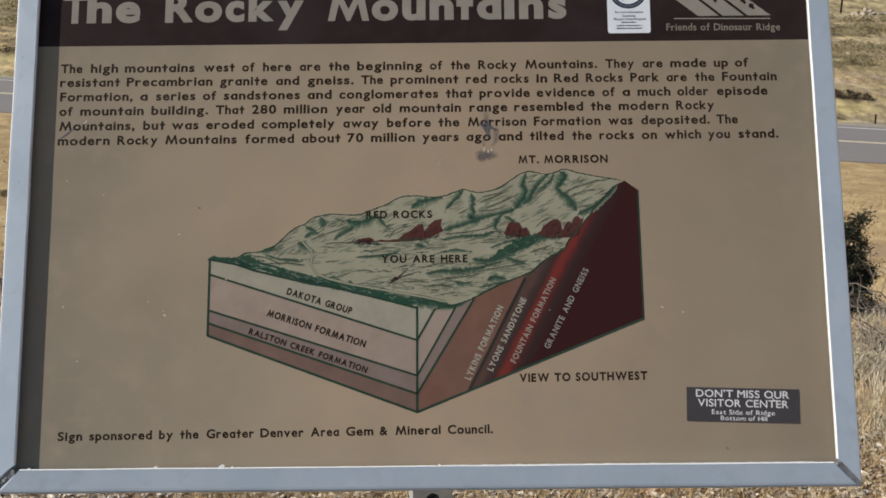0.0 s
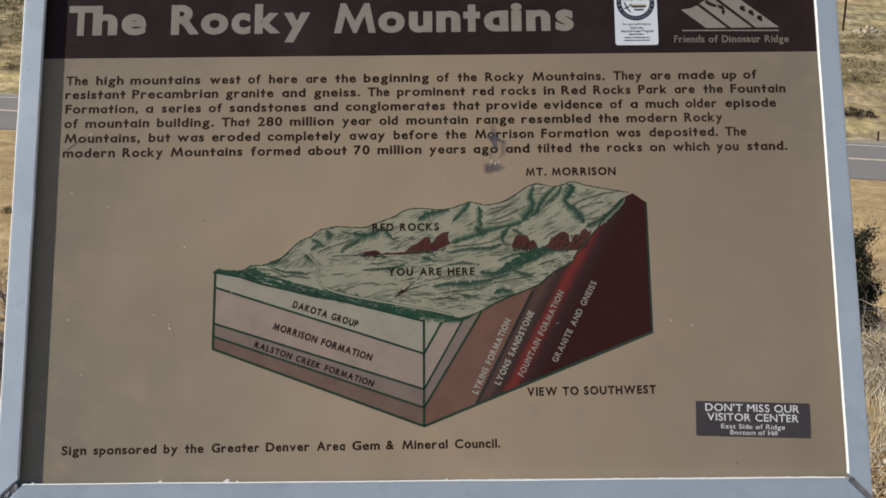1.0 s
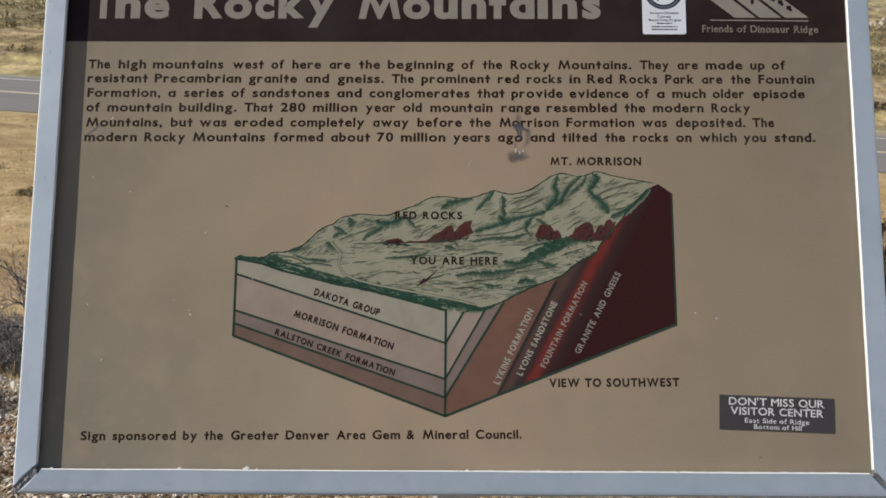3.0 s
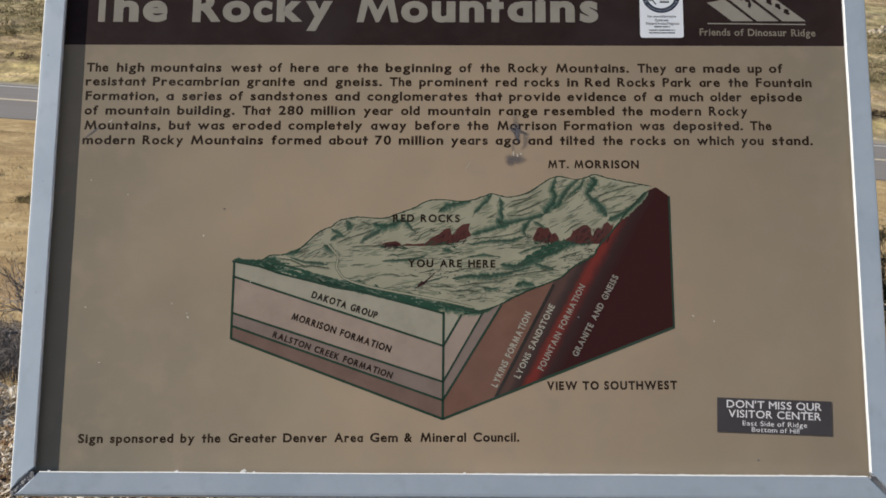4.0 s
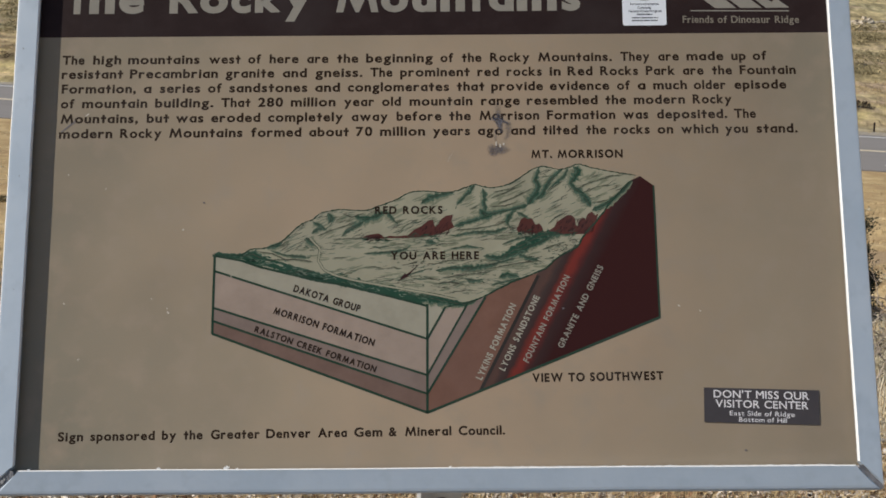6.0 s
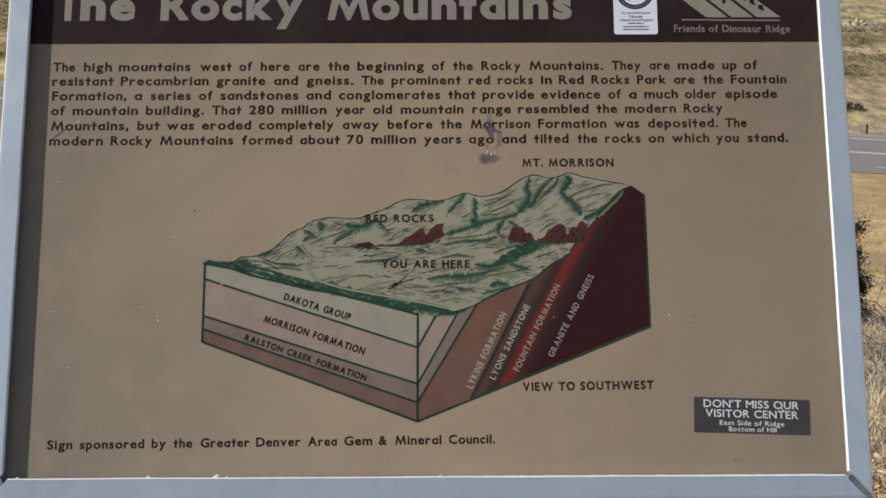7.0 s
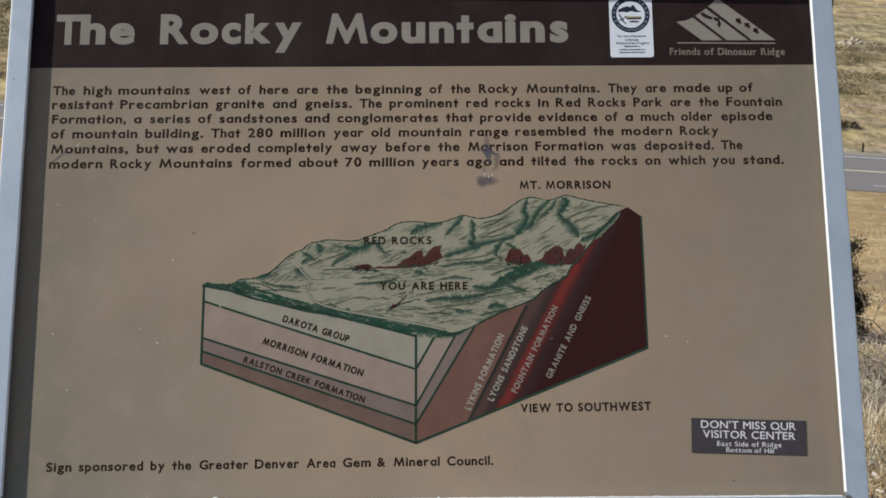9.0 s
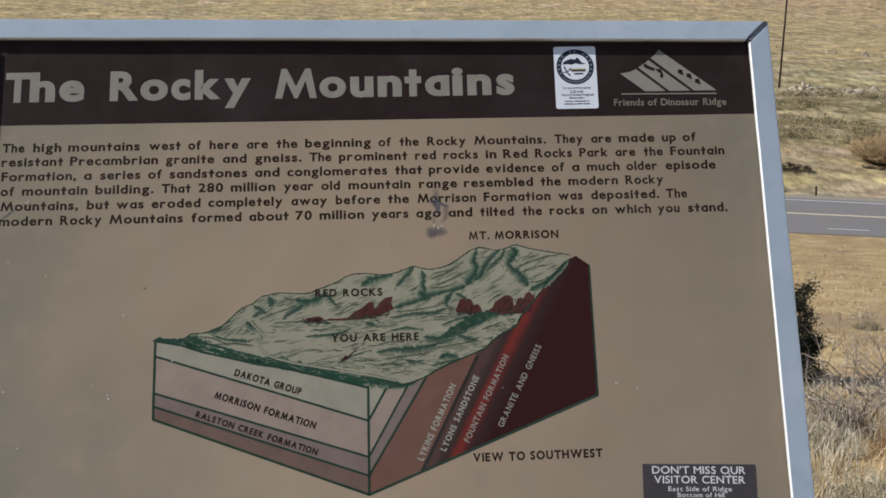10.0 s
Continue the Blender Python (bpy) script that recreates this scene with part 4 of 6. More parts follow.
NEAR_SHADE = ((-20, 116, 2.7, -10, 123, 6.0, 4, 126, 4.0, 18, 129, 2.0),
    (-96, 102, 2.0, -83, 98, 6.7, -69, 102, 5.3, -59, 108, 2.7),
    (-60, 108, 3.3, -54, 100, 3.3, -47, 93, 1.3),
    (-84, 96, 4.0, -94, 90, 3.3, -103, 84, 2.7, -110, 78, 1.3),
    (-126, 106, 2.7, -121, 99, 6.7, -125, 93, 3.3),
    (-143, 96, 2.7, -136, 91, 3.3, -127, 86, 2.0),
    (-144, 82, 4.0, -136, 87, 2.7, -127, 87, 1.3),
    (-151, 77, 3.3, -145, 73, 6.0, -139, 67, 3.3))
LOW_WASH = ((-196, 65, 2.0, -186, 67, 4.7, -177, 72, 2.0),
    (-223, 55, 5.3, -211, 58, 8.7, -202, 54, 6.0, -195, 51, 2.7),
    (17, 78, 2.0, 40, 82, 2.7, 66, 83, 3.3, 79, 88, 2.0),
    (-3, 38, 2.0, 13, 41, 3.3, 41, 41, 6.0, 67, 45, 3.3),
    (51, 55, 2.7, 67, 52, 6.0, 87, 57, 4.7, 101, 60, 2.0),
    (-16, 74, 2.0, -9, 71, 4.7, -2, 70, 2.0),
    (-84, 58, 1.3, -65, 59, 2.7, -44, 61, 2.7, -33, 65, 1.3),
    (68, 30, 3.3, 78, 33, 6.0, 91, 31, 4.0))
LOW_LINES = ((14, 63, 1.3, 33, 66, 2.7, 47, 64, 1.3),
    (30, 29, 2.0, 39, 26, 4.0, 50, 28, 1.3),
    (72, 68, 1.3, 89, 74, 2.0, 105, 78, 1.3),
    (-190, 62, 1.3, -172, 56, 2.0, -155, 55, 3.3, -146, 53, 1.3),
    (-75, 66, 0.7, -66, 65, 1.3, -54, 67, 0.7),
    (88, 58, 2.7, 99, 53, 4.0, 114, 49, 2.0),
    (54, 44, 1.3, 72, 48, 2.0, 88, 52, 1.3),
    (-45, 30, 1.3, -29, 35, 1.3, -13, 40, 0.7),
    (59, 21, 1.3, 78, 26, 2.0, 94, 29, 1.3))
WOODED_FOOT = ((73, 54, 2.7, 87, 62, 8.0, 102, 71, 10.0, 118, 78, 9.3, 138, 81, 6.0, 159, 81, 3.3),
    (-22, 10, 8.0, -6, 6, 9.3, 11, 2, 7.3, 29, -1, 3.3, 42, 3, 2.0),
    (88, 60, 2.7, 102, 65, 4.7, 117, 71, 4.0, 128, 77, 2.0),
    (58, 102, 5.3, 50, 106, 5.3, 54, 100, 4.7))
FINE_LINES = ((-120, 75, -94, 76, -52, 77, -19, 77, 14, 83),
    (60, 122, 76, 128, 91, 135),
    (68, 115, 89, 124, 107, 133),
    (63, 129, 83, 133, 100, 143),
    (160, 133, 171, 139, 182, 142, 196, 147, 212, 149),
    (165, 128, 182, 135, 198, 137),
    (176, 116, 192, 119, 208, 128),
    (122, 128, 131, 134, 142, 142),
    (125, 92, 133, 99, 145, 105),
    (60, 112, 76, 113, 89, 117),
    (20, 85, 46, 87, 67, 91, 79, 96),
    (-195, 51, -163, 52, -142, 49),
    (-120, 53, -103, 54))
PLAIN_LINES = ((-84, 42, -71, 43, -63, 41),
    (-52, 43, -46, 41, -41, 41),
    (0, 47, 13, 50, 30, 50),
    (7, 30, 20, 32, 39, 34, 59, 37),
    (-6, 23, 13, 25, 30, 22),
    (52, 39, 72, 43, 95, 47, 114, 49),
    (-137, 79, -117, 87, -94, 94),
    (-108, 104, -99, 101, -85, 105),
    (-45, 83, -37, 91, -22, 98),
    (89, 84, 102, 86, 118, 89),
    (118, 62, 131, 67, 144, 71),
    (140, 57, 150, 62, 158, 68),
    (-205, 61, -189, 59, -169, 50))


def along(pts, f):
    k = min(len(pts) - 2, int(f * (len(pts) - 1)))
    g = f * (len(pts) - 1) - k
    return (pts[k][0] + (pts[k + 1][0] - pts[k][0]) * g, pts[k][1] + (pts[k + 1][1] - pts[k][1]) * g)


def brushed(bm, pts, w, scale=1.0, ragged=0.45, shift=0.0):
    """A brush mark through pts (u, v, width in metres) with uneven edges and thin ends."""
    steps = []
    for (a, b, c), (d, e, f) in zip(pts, pts[1:]):
        n = max(2, int(math.hypot(d - a, e - b) / 0.0009))
        steps += [(a + (d - a) * k / n, b + (e - b) * k / n, c + (f - c) * k / n) for k in range(n)]
    steps.append(pts[-1])
    n = len(steps)
    left, right = [], []
    for i, (u, v, wide) in enumerate(steps):
        (a, b, _), (c, d, _) = steps[max(0, i - 3)], steps[min(n - 1, i + 3)]
        dx, dy = c - a, d - b
        k = math.hypot(dx, dy) or 1
        end = min(1, (i + 0.4) / 5, (n - 0.6 - i) / 5)
        u, v = u + shift * wide * dy / k, v - shift * wide * dx / k
        for row, side in ((left, 1), (right, -1)):
            half = 0.5 * wide * scale * end * max(0.12, 1 + ragged * (noise.noise((u * 330, v * 330, 3.0 + side + w * 1e4)) + 0.7 * noise.noise((u * 900, v * 900, 7.0 - side)))) + 0.00008
            row.append(bm.verts.new((u - side * dy / k * half, v + side * dx / k * half, w)))
    for i in range(n - 1):
        bm.faces.new((right[i], right[i + 1], left[i + 1], left[i]))


def drawn_marks(group):
    for flat in group:
        yield [(flat[k] * 0.001, flat[k + 1] * 0.001, flat[k + 2] * 0.001) for k in range(0, len(flat), 3)]


layer = 0
for group, halo, middle, core in ((MOUNTAIN_SHADE, 2.3, 1.35, 0.6), (MIDDLE_SHADE, 2.3, 1.3, 0.6), (NEAR_SHADE, 2.2, 1.25, 0.55), (LOW_WASH, 1.9, 1.15, 0.5), (LOW_LINES, 1.8, 1.1, 0.45), (WOODED_FOOT, 1.5, 1.2, 0.85)):
    for pts in drawn_marks(group):
        layer = (layer + 1) % 5
        step = INK * 0.05 * layer
        brushed(bm_pale, pts, INK * 2.5 + step, halo, 0.6, 0.18)
        brushed(bm_mid, pts, INK * 3.0 + step, middle, 0.75, 0.05)
        brushed(bm_dark, pts, INK * 3.4 + step, core, 1.0, -0.08)
        # broken pen lines along the lit edge and across the shade
        brushed(bm_fine, [(u, v, 0.0006) for u, v, wd in pts], INK * 3.75 + step, 1.0, 1.3, -0.4)
        for k in range(3 + len(pts)):
            f = rnd.random()
            (u, v), (c, d) = along([p[:2] for p in pts], f), along([p[:2] for p in pts], min(0.999, f + 0.06))
            wd = pts[int(f * (len(pts) - 1))][2]
            hatch(bm_mid if k % 3 else bm_dark, u + rnd.gauss(0, wd * 0.5), v + rnd.gauss(0, wd * 0.4), math.atan2(d - v, c - u) + rnd.uniform(-0.5, 0.5), rnd.uniform(0.003, 0.007), rnd.uniform(0.0005, 0.0011), 0.0, INK * 3.9, 0.25)
for group in (FINE_LINES, PLAIN_LINES):
    for flat in group:
        layer = (layer + 1) % 5
        pts = [(flat[k] * 0.001, flat[k + 1] * 0.001, rnd.uniform(0.0006, 0.0010)) for k in range(0, len(flat), 2)]
        brushed(bm_pale, [(u, v - 0.0008, 0.0018) for u, v, wd in pts], INK * 2.75 + INK * 0.05 * layer, 1.0, 0.9)
        brushed(bm_fine, pts, INK * 3.75 + INK * 0.05 * layer, 1.0, 1.2)
# pale washes on the shaded slopes and hollows
for i in range(1500):
    u = rnd.uniform(-0.215, 0.2)
    v = ridge_v(u) - 0.002 - (ridge_v(u) - 0.004) * rnd.random()
    hill = v > ridge_v(u) - max(0.02, (ridge_v(u) - 0.05) * 0.62)
    shade = noise.noise((u * 55 + v * 25, v * 30, 5.0)) if hill else noise.noise((u * 22, v * 80, 15.0))
    if shade < 0.06 or not inside(u, v):
        continue
    hatch(bm_pale, u, v, (radians(206) if hill else 0.08) + rnd.uniform(-0.15, 0.15), rnd.uniform(0.006, 0.018), rnd.uniform(0.0010, 0.0026), rnd.uniform(-0.05, 0.05), INK * rnd.choice((2.2, 2.3, 2.4)), 0.12)
tagged(part("pale_wash", bm_pale, GREENPALE, panel, "pale green washes on the drawn slopes"), kind="stuff")
# a few fine lines on the slopes, falling to the lower left, and flat broken streaks on the plain
for i in range(900):
    u = rnd.uniform(-0.2, 0.215)
    top = ridge_v(u)
    v = top - 0.001 - max(0.014, min(0.06, (top - 0.05) * 0.6)) * rnd.random()
    shade = noise.noise((u * 45 + v * 30, v * 20, 1.0))
    if shade < 0.05:
        continue
    hatch(bm_fine if rnd.random() < 0.6 else bm_mid, u, v, radians(203) + rnd.uniform(-0.2, 0.2), rnd.uniform(0.005, 0.014), rnd.uniform(0.0003, 0.0006) * (1 + shade), rnd.uniform(-0.05, 0.05), INK * rnd.choice((3.3, 3.7)), 0.09)
for i in range(2600):
    u = rnd.uniform(-0.22, 0.165)
    v = rnd.uniform(0.0, 0.1)
    if v > ridge_v(u) - 0.028 or v > 0.077 + max(0, u) * 0.14 or noise.noise((u * 26, v * 95, 6.0)) < 0.04 + (0.12 if u < -0.08 else 0):
        continue
    hatch(bm_fine if rnd.random() < 0.55 else bm_mid, u, v, rnd.choice((0.03, 0.1, 0.22)) + rnd.uniform(-0.12, 0.12), rnd.uniform(0.004, 0.013), rnd.uniform(0.0003, 0.0008), rnd.uniform(-0.04, 0.04), INK * rnd.choice((3.3, 3.7)), 0.14)
for i in range(150):      # short ticks on the tongue of land and the near fields
    u, v = (rnd.uniform(0.118, 0.158), rnd.uniform(0.056, 0.076)) if i < 60 else (rnd.uniform(-0.05, 0.1), rnd.uniform(0.012, 0.05))
    hatch(bm_fine if i % 3 else bm_dark, u, v, rnd.uniform(-0.9, 0.9), rnd.uniform(0.0015, 0.004), rnd.uniform(0.0004, 0.0010), 0.0, INK * 3.9)
# ragged ground under the red rocks
for u0, u1, v0 in ((-0.088, -0.060, 0.0745), (-0.038, 0.018, 0.0775), (0.088, 0.122, 0.0815), (0.124, 0.176, 0.0815)):
    for k in range(16):
        hatch(bm_dark if rnd.random() < 0.6 else bm_fine, rnd.uniform(u0, u1), v0 + rnd.gauss(0, 0.0012), rnd.uniform(-0.2, 0.3), rnd.uniform(0.004, 0.01), rnd.uniform(0.0006, 0.0016), 0.0, INK * 4.2)
# the wooded front edge
edge = FRONT[::-1]
BAND = ((-254, 59), (-239, 56), (-223, 56), (-213, 51), (-191, 47), (-162, 38), (-138, 32), (-114, 28), (-90, 22), (-62, 16), (-36, 9), (-15, 4))
band = [(p[0] * 0.001, p[1] * 0.001) for p in BAND]
for lo, hi, wide, lift in ((0.0, 0.3, 0.0046, 0.0), (0.2, 0.62, 0.0042, -0.0012), (0.24, 0.55, 0.0024, 0.0042), (0.42, 1.0, 0.0080, -0.0004)):
    pts = [(*along(band, lo + (hi - lo) * k / 16), wide) for k in range(17)]
    pts = [(u, v + lift, wd) for u, v, wd in pts]
    brushed(bm_mid, pts, INK * 2.8, 1.25, 0.45)
    brushed(bm_dark, pts, INK * 3.2, 0.95, 0.55)
for i in range(170):
    f = rnd.random()
    u, v = along(band, f)
    v += rnd.gauss(0.0005, 0.0018 + 0.0028 * f)
    hatch(bm_dark if rnd.random() < 0.66 else bm_mid, u, v, rnd.uniform(-0.7, 0.3), rnd.uniform(0.003, 0.011), rnd.uniform(0.0008, 0.0026), 0.0, INK * rnd.choice((3.3, 3.7)))
bm_glade = bmesh.new()
for i in range(90):      # pale glades between the trees
    u, v = along(band, 0.30 + 0.68 * rnd.random())
    v += rnd.gauss(-0.0002, 0.0022)
    if noise.noise((u * 60, v * 60, 8.0)) < -0.02:
        continue
    hatch(bm_glade, u, v, rnd.uniform(-0.55, 0.15), rnd.uniform(0.002, 0.007), rnd.uniform(0.0006, 0.0016), 0.0, INK * 3.9)
tagged(part("pale_glade", bm_glade, GLADE, panel, "pale green gaps in the printed band of trees"), kind="stuff")
tagged(part("green_hatching", bm_mid, GREENMID, panel, "soft green hatching of the drawn hills"), kind="stuff")
tagged(part("fine_hatching", bm_fine, HATCH, panel, "fine dark hatching of the drawn hills"), kind="stuff")
tagged(part("dark_green_hatching", bm_dark, GREEN, panel, "dark green hatching of the drawn hills"), kind="stuff")

for pts in ([(0.0888, 0.0849), (0.0908, 0.0896), (0.0942, 0.0976), (0.0989, 0.0996), (0.1021, 0.0969), (0.1067, 0.0982), (0.1105, 0.0908), (0.1151, 0.0921), (0.1189, 0.0860), (0.1175, 0.0814), (0.1050, 0.0801), (0.0907, 0.0822)],
            [(0.1247, 0.0833), (0.1320, 0.0879), (0.1347, 0.0939), (0.1413, 0.0979), (0.1460, 0.1012), (0.1512, 0.1018), (0.1551, 0.0985), (0.1562, 0.0904), (0.1581, 0.0884), (0.1595, 0.0944), (0.1642, 0.0991), (0.1674, 0.0964), (0.1702, 0.1030), (0.1749, 0.1057), (0.1787, 0.1010), (0.1820, 0.1036), (0.1791, 0.0922), (0.1749, 0.0843), (0.1696, 0.0796), (0.1441, 0.0792)],
            [(-0.0864, 0.0763), (-0.0812, 0.0796), (-0.0681, 0.0815), (-0.0635, 0.0794), (-0.0615, 0.0754)],
            [(-0.0609, 0.0761), (-0.0557, 0.0787), (-0.0478, 0.0780), (-0.0361, 0.0792), (-0.0347, 0.0759)],
            [(-0.0374, 0.0759), (-0.0282, 0.0852), (-0.0191, 0.0898), (-0.0112, 0.0964), (-0.0059, 0.0971), (-0.0040, 0.0890), (-0.0007, 0.0903), (0.0019, 0.0963), (0.0085, 0.1016), (0.0170, 0.1029), (0.0150, 0.0956), (0.0182, 0.0882), (0.0071, 0.0829), (-0.0093, 0.0783), (-0.0269, 0.0765)]):
    printed("red_rock", pts, REDROCK, 4, "red brown printed rocks")
bm = bmesh.new()
for u0, u1, v0, v1 in ((0.093, 0.116, 0.082, 0.094), (0.135, 0.155, 0.082, 0.099), (0.159, 0.177, 0.083, 0.099), (-0.02, 0.014, 0.082, 0.096), (-0.08, -0.065, 0.0765, 0.080)):
    for k in range(34):
        u, v = rnd.uniform(u0, u1), rnd.uniform(v0, v1)
        stroke(bm, [(u, v), (u - 0.0012, v - 0.002), (u - 0.002, v - rnd.uniform(0.003, 0.005))], rnd.uniform(0.0004, 0.0011), INK * 4.3, taper=True)
tagged(part("rock_hatching", bm, SEAMRED, panel, "dark hatching on the printed rocks"), kind="stuff")
bm = bmesh.new()
drawn = [along([(-0.146, 0.077), (-0.141, 0.071), (-0.134, 0.064), (-0.136, 0.050), (-0.129, 0.039), (-0.116, 0.033), (-0.093, 0.027), (-0.044, 0.018), (-0.006, 0.011), (0.020, 0.005)], k / 30) for k in range(31)]
stroke(bm, drawn, 0.0020, INK * 4)
part("drawn_road", bm, TERRAIN, panel, "pale winding road drawn on the land")
bm = bmesh.new()
stroke(bm, drawn, 0.0030, INK * 3.85)
part("drawn_road_edge", bm, OUTLINE, panel)

# outlines of the block
LINE = 0.0027
for a, b, wd in (((UL, 0.0575), (UL, -0.033), LINE), ((UM, 0.000), (UM, -0.1222), LINE), ((UL, -0.0325), (UM, -0.1212), LINE), ((UL, 0.039), (UM, -0.0393), LINE * 0.9),
                 ((UL, -0.003), (UM, -0.0798), LINE * 0.9), ((UL, -0.018), (UM, -0.1005), LINE * 0.9), ((UM, -0.1212), (0.248, -0.016), LINE), ((0.2475, -0.016), (0.2458, 0.136), LINE * 0.7),
                 ((UM, -0.0393), (0.008, -0.003), LINE * 0.9), ((UM, -0.0798), (0.033, 0.001), LINE * 0.8), ((UM, -0.1005), (0.053, 0.008), LINE * 0.9)):
    bm = bmesh.new()
    stroke(bm, [a, b], wd, INK * 4.5)
    part("outline", bm, OUTLINE, panel, "dark green printed line")
for a, b, v, wd, seam in ((0.0460, 0.1125, 0.032, 0.0034, SHADOWINK),):
    bm = bmesh.new()
    lift = wd * 0.24
    stroke(bm, [(a + (b - a) * lift / (v - on_floor(a)), on_floor(a) + lift), (b, v)], wd, INK * 4.2)
    part("layer_seam", bm, seam, panel, "dark printed seam between layers")
bm = bmesh.new()
brushed(bm, [(p[0], p[1] - 0.0002, 0.0011) for p in RIDGE], INK * 4.4, 1.0, 1.3)
brushed(bm, [(*p, 0.0015) for p in UNDER], INK * 4.4, 1.0, 0.9)
stroke(bm, [TL] + edge + [(UM, -0.001)], 0.0026, INK * 4.4)
part("land_outline", bm, OUTLINE, panel)

for text, a, b, cap, mat in (("RED ROCKS", (-0.072, 0.104), (0.005, 0.104), 0.0092, TEXT), ("YOU ARE HERE", (-0.054, 0.051), (0.046, 0.051), 0.0092, TEXT),
                             ("DAKOTA GROUP", (-0.164, 0.015), (-0.0892, -0.0090), 0.0082, TEXT), ("MORRISON FORMATION", (-0.186, -0.010), (-0.073, -0.0475), 0.0082, TEXT),
                             ("RALSTON CREEK FORMATION", (-0.2068, -0.0308), (-0.0708, -0.0768), 0.0074, TEXT), ("LYKINS FORMATION", (0.048, -0.086), (0.0875, -0.002), 0.0076, LAYERTEXT),
                             ("LYONS SANDSTONE", (0.0735, -0.076), (0.114, 0.007), 0.0072, LAYERTEXT), ("FOUNTAIN FORMATION", (0.100, -0.067), (0.1485, 0.030), 0.0072, PALE),
                             ("GRANITE AND GNEISS", (0.1385, -0.051), (0.1865, 0.041), 0.0072, PALE)):
    lettering(text, a, b, cap, mat, panel, INK * 6, bold=0.034 if mat == TEXT else 0.032, gap=0.14, word=0.62)
bm = bmesh.new()
decal(bm, [(-0.0455, 0.0255), (-0.0385, 0.0352), (-0.0355, 0.0342), (-0.0195, 0.0478), (-0.0340, 0.0326), (-0.0336, 0.0314), (-0.0400, 0.0290)], INK * 6)
part("arrow", bm, SEAMRED, panel, "small brown printed arrow")

# emblem on the band
for pts in ([(0.297, 0.374), (0.309, 0.376), (0.3165, 0.3795), (0.351, 0.3505), (0.326, 0.3505)],
            [(0.3195, 0.3815), (0.327, 0.3865), (0.3325, 0.391), (0.381, 0.3505), (0.3555, 0.3505)],
            [(0.3355, 0.3935), (0.341, 0.398), (0.346, 0.4045), (0.413, 0.3505), (0.3855, 0.3505)]):
    printed("emblem_stripe", pts, PALE, 2, "pale slanted stripe")
bm = bmesh.new()
for pts in ([(0.3255, 0.3835), (0.3285, 0.3868), (0.3320, 0.3835), (0.3405, 0.3795), (0.3385, 0.3765), (0.3300, 0.3795)],
            [(0.3405, 0.3800), (0.3475, 0.3785), (0.3500, 0.3705), (0.3475, 0.3665), (0.3452, 0.3695), (0.3462, 0.3740), (0.3425, 0.3755)]):
    decal(bm, pts, INK * 3)
for a, b, wd in (((0.368, 0.376), (0.372, 0.3735), 0.0044), ((0.378, 0.3705), (0.383, 0.3685), 0.0042), ((0.388, 0.3635), (0.392, 0.361), 0.0044)):
    stroke(bm, [a, b], wd, INK * 3.1)
for u, v in ((0.3675, 0.3765), (0.3775, 0.371), (0.3875, 0.364)):      # three toes each
    for du, dv in ((-0.0010, 0.0026), (0.0034, 0.0016), (0.0040, -0.0040)):
        stroke(bm, [(u + 0.0022, v - 0.001), (u + 0.0022 + du, v - 0.001 + dv)], 0.0032, INK * 3.3)
part("emblem_marks", bm, BROWN, panel, "small dark tracks on the emblem")
bm = bmesh.new()
stroke(bm, [(0.297, 0.3475), (0.4125, 0.3465)], 0.0014, INK * 2)
part("emblem_rule", bm, PALE, panel)
lettering("Friends of Dinosaur Ridge", (0.287, 0.3325), (0.4235, 0.3315), 0.0088, DULL, panel, INK * 2, bold=0.014, gap=0.06, word=0.42, style="serif")

# white sticker
bm = bmesh.new()
cr = 0.003
su0, su1, sv0, sv1 = 0.2172, 0.2685, 0.3295, 0.410
outline = []
for cx, cy, a0 in ((su1 - cr, sv1 - cr, 0), (su0 + cr, sv1 - cr, 90), (su0 + cr, sv0 + cr, 180), (su1 - cr, sv0 + cr, 270)):
    for k in range(5):
        outline.append((cx + cr * math.cos(radians(a0 + 22.5 * k)), cy + cr * math.sin(radians(a0 + 22.5 * k))))
slab(bm, outline, INK, INK * 6)
sticker = part("sticker", bm, WHITE, sign, "white rounded vinyl sticker", IN_SIGN)
bm = bmesh.new()
cx, cy = 0.2427, 0.3835
for k in range(40):
    a, b = 2 * math.pi * k / 40, 2 * math.pi * (k + 1) / 40
    decal(bm, [(cx + r * math.cos(t), cy + r * math.sin(t)) for r, t in ((0.0170, a), (0.0228, a), (0.0228, b), (0.0170, b))], INK * 7)
part("badge_ring", bm, NAVY, sticker, "dark blue ring")
bm = bmesh.new()
for k in range(15):
    a = radians(205 - k * 16.5) if k < 15 else 0
    if k != 5 and k != 8:
        stroke(bm, [(cx + 0.0184 * math.cos(a), cy + 0.0184 * math.sin(a)), (cx + 0.0213 * math.cos(a), cy + 0.0213 * math.sin(a))], 0.0024, INK * 7.6)
for k in range(22):
    a = radians(218 + k * 5.0)
    stroke(bm, [(cx + 0.0190 * math.cos(a), cy + 0.0190 * math.sin(a)), (cx + 0.0209 * math.cos(a), cy + 0.0209 * math.sin(a))], 0.0010, INK * 7.6)
part("ring_print", bm, GREYINK, sticker, "small pale print bars round the ring")
bm = bmesh.new()
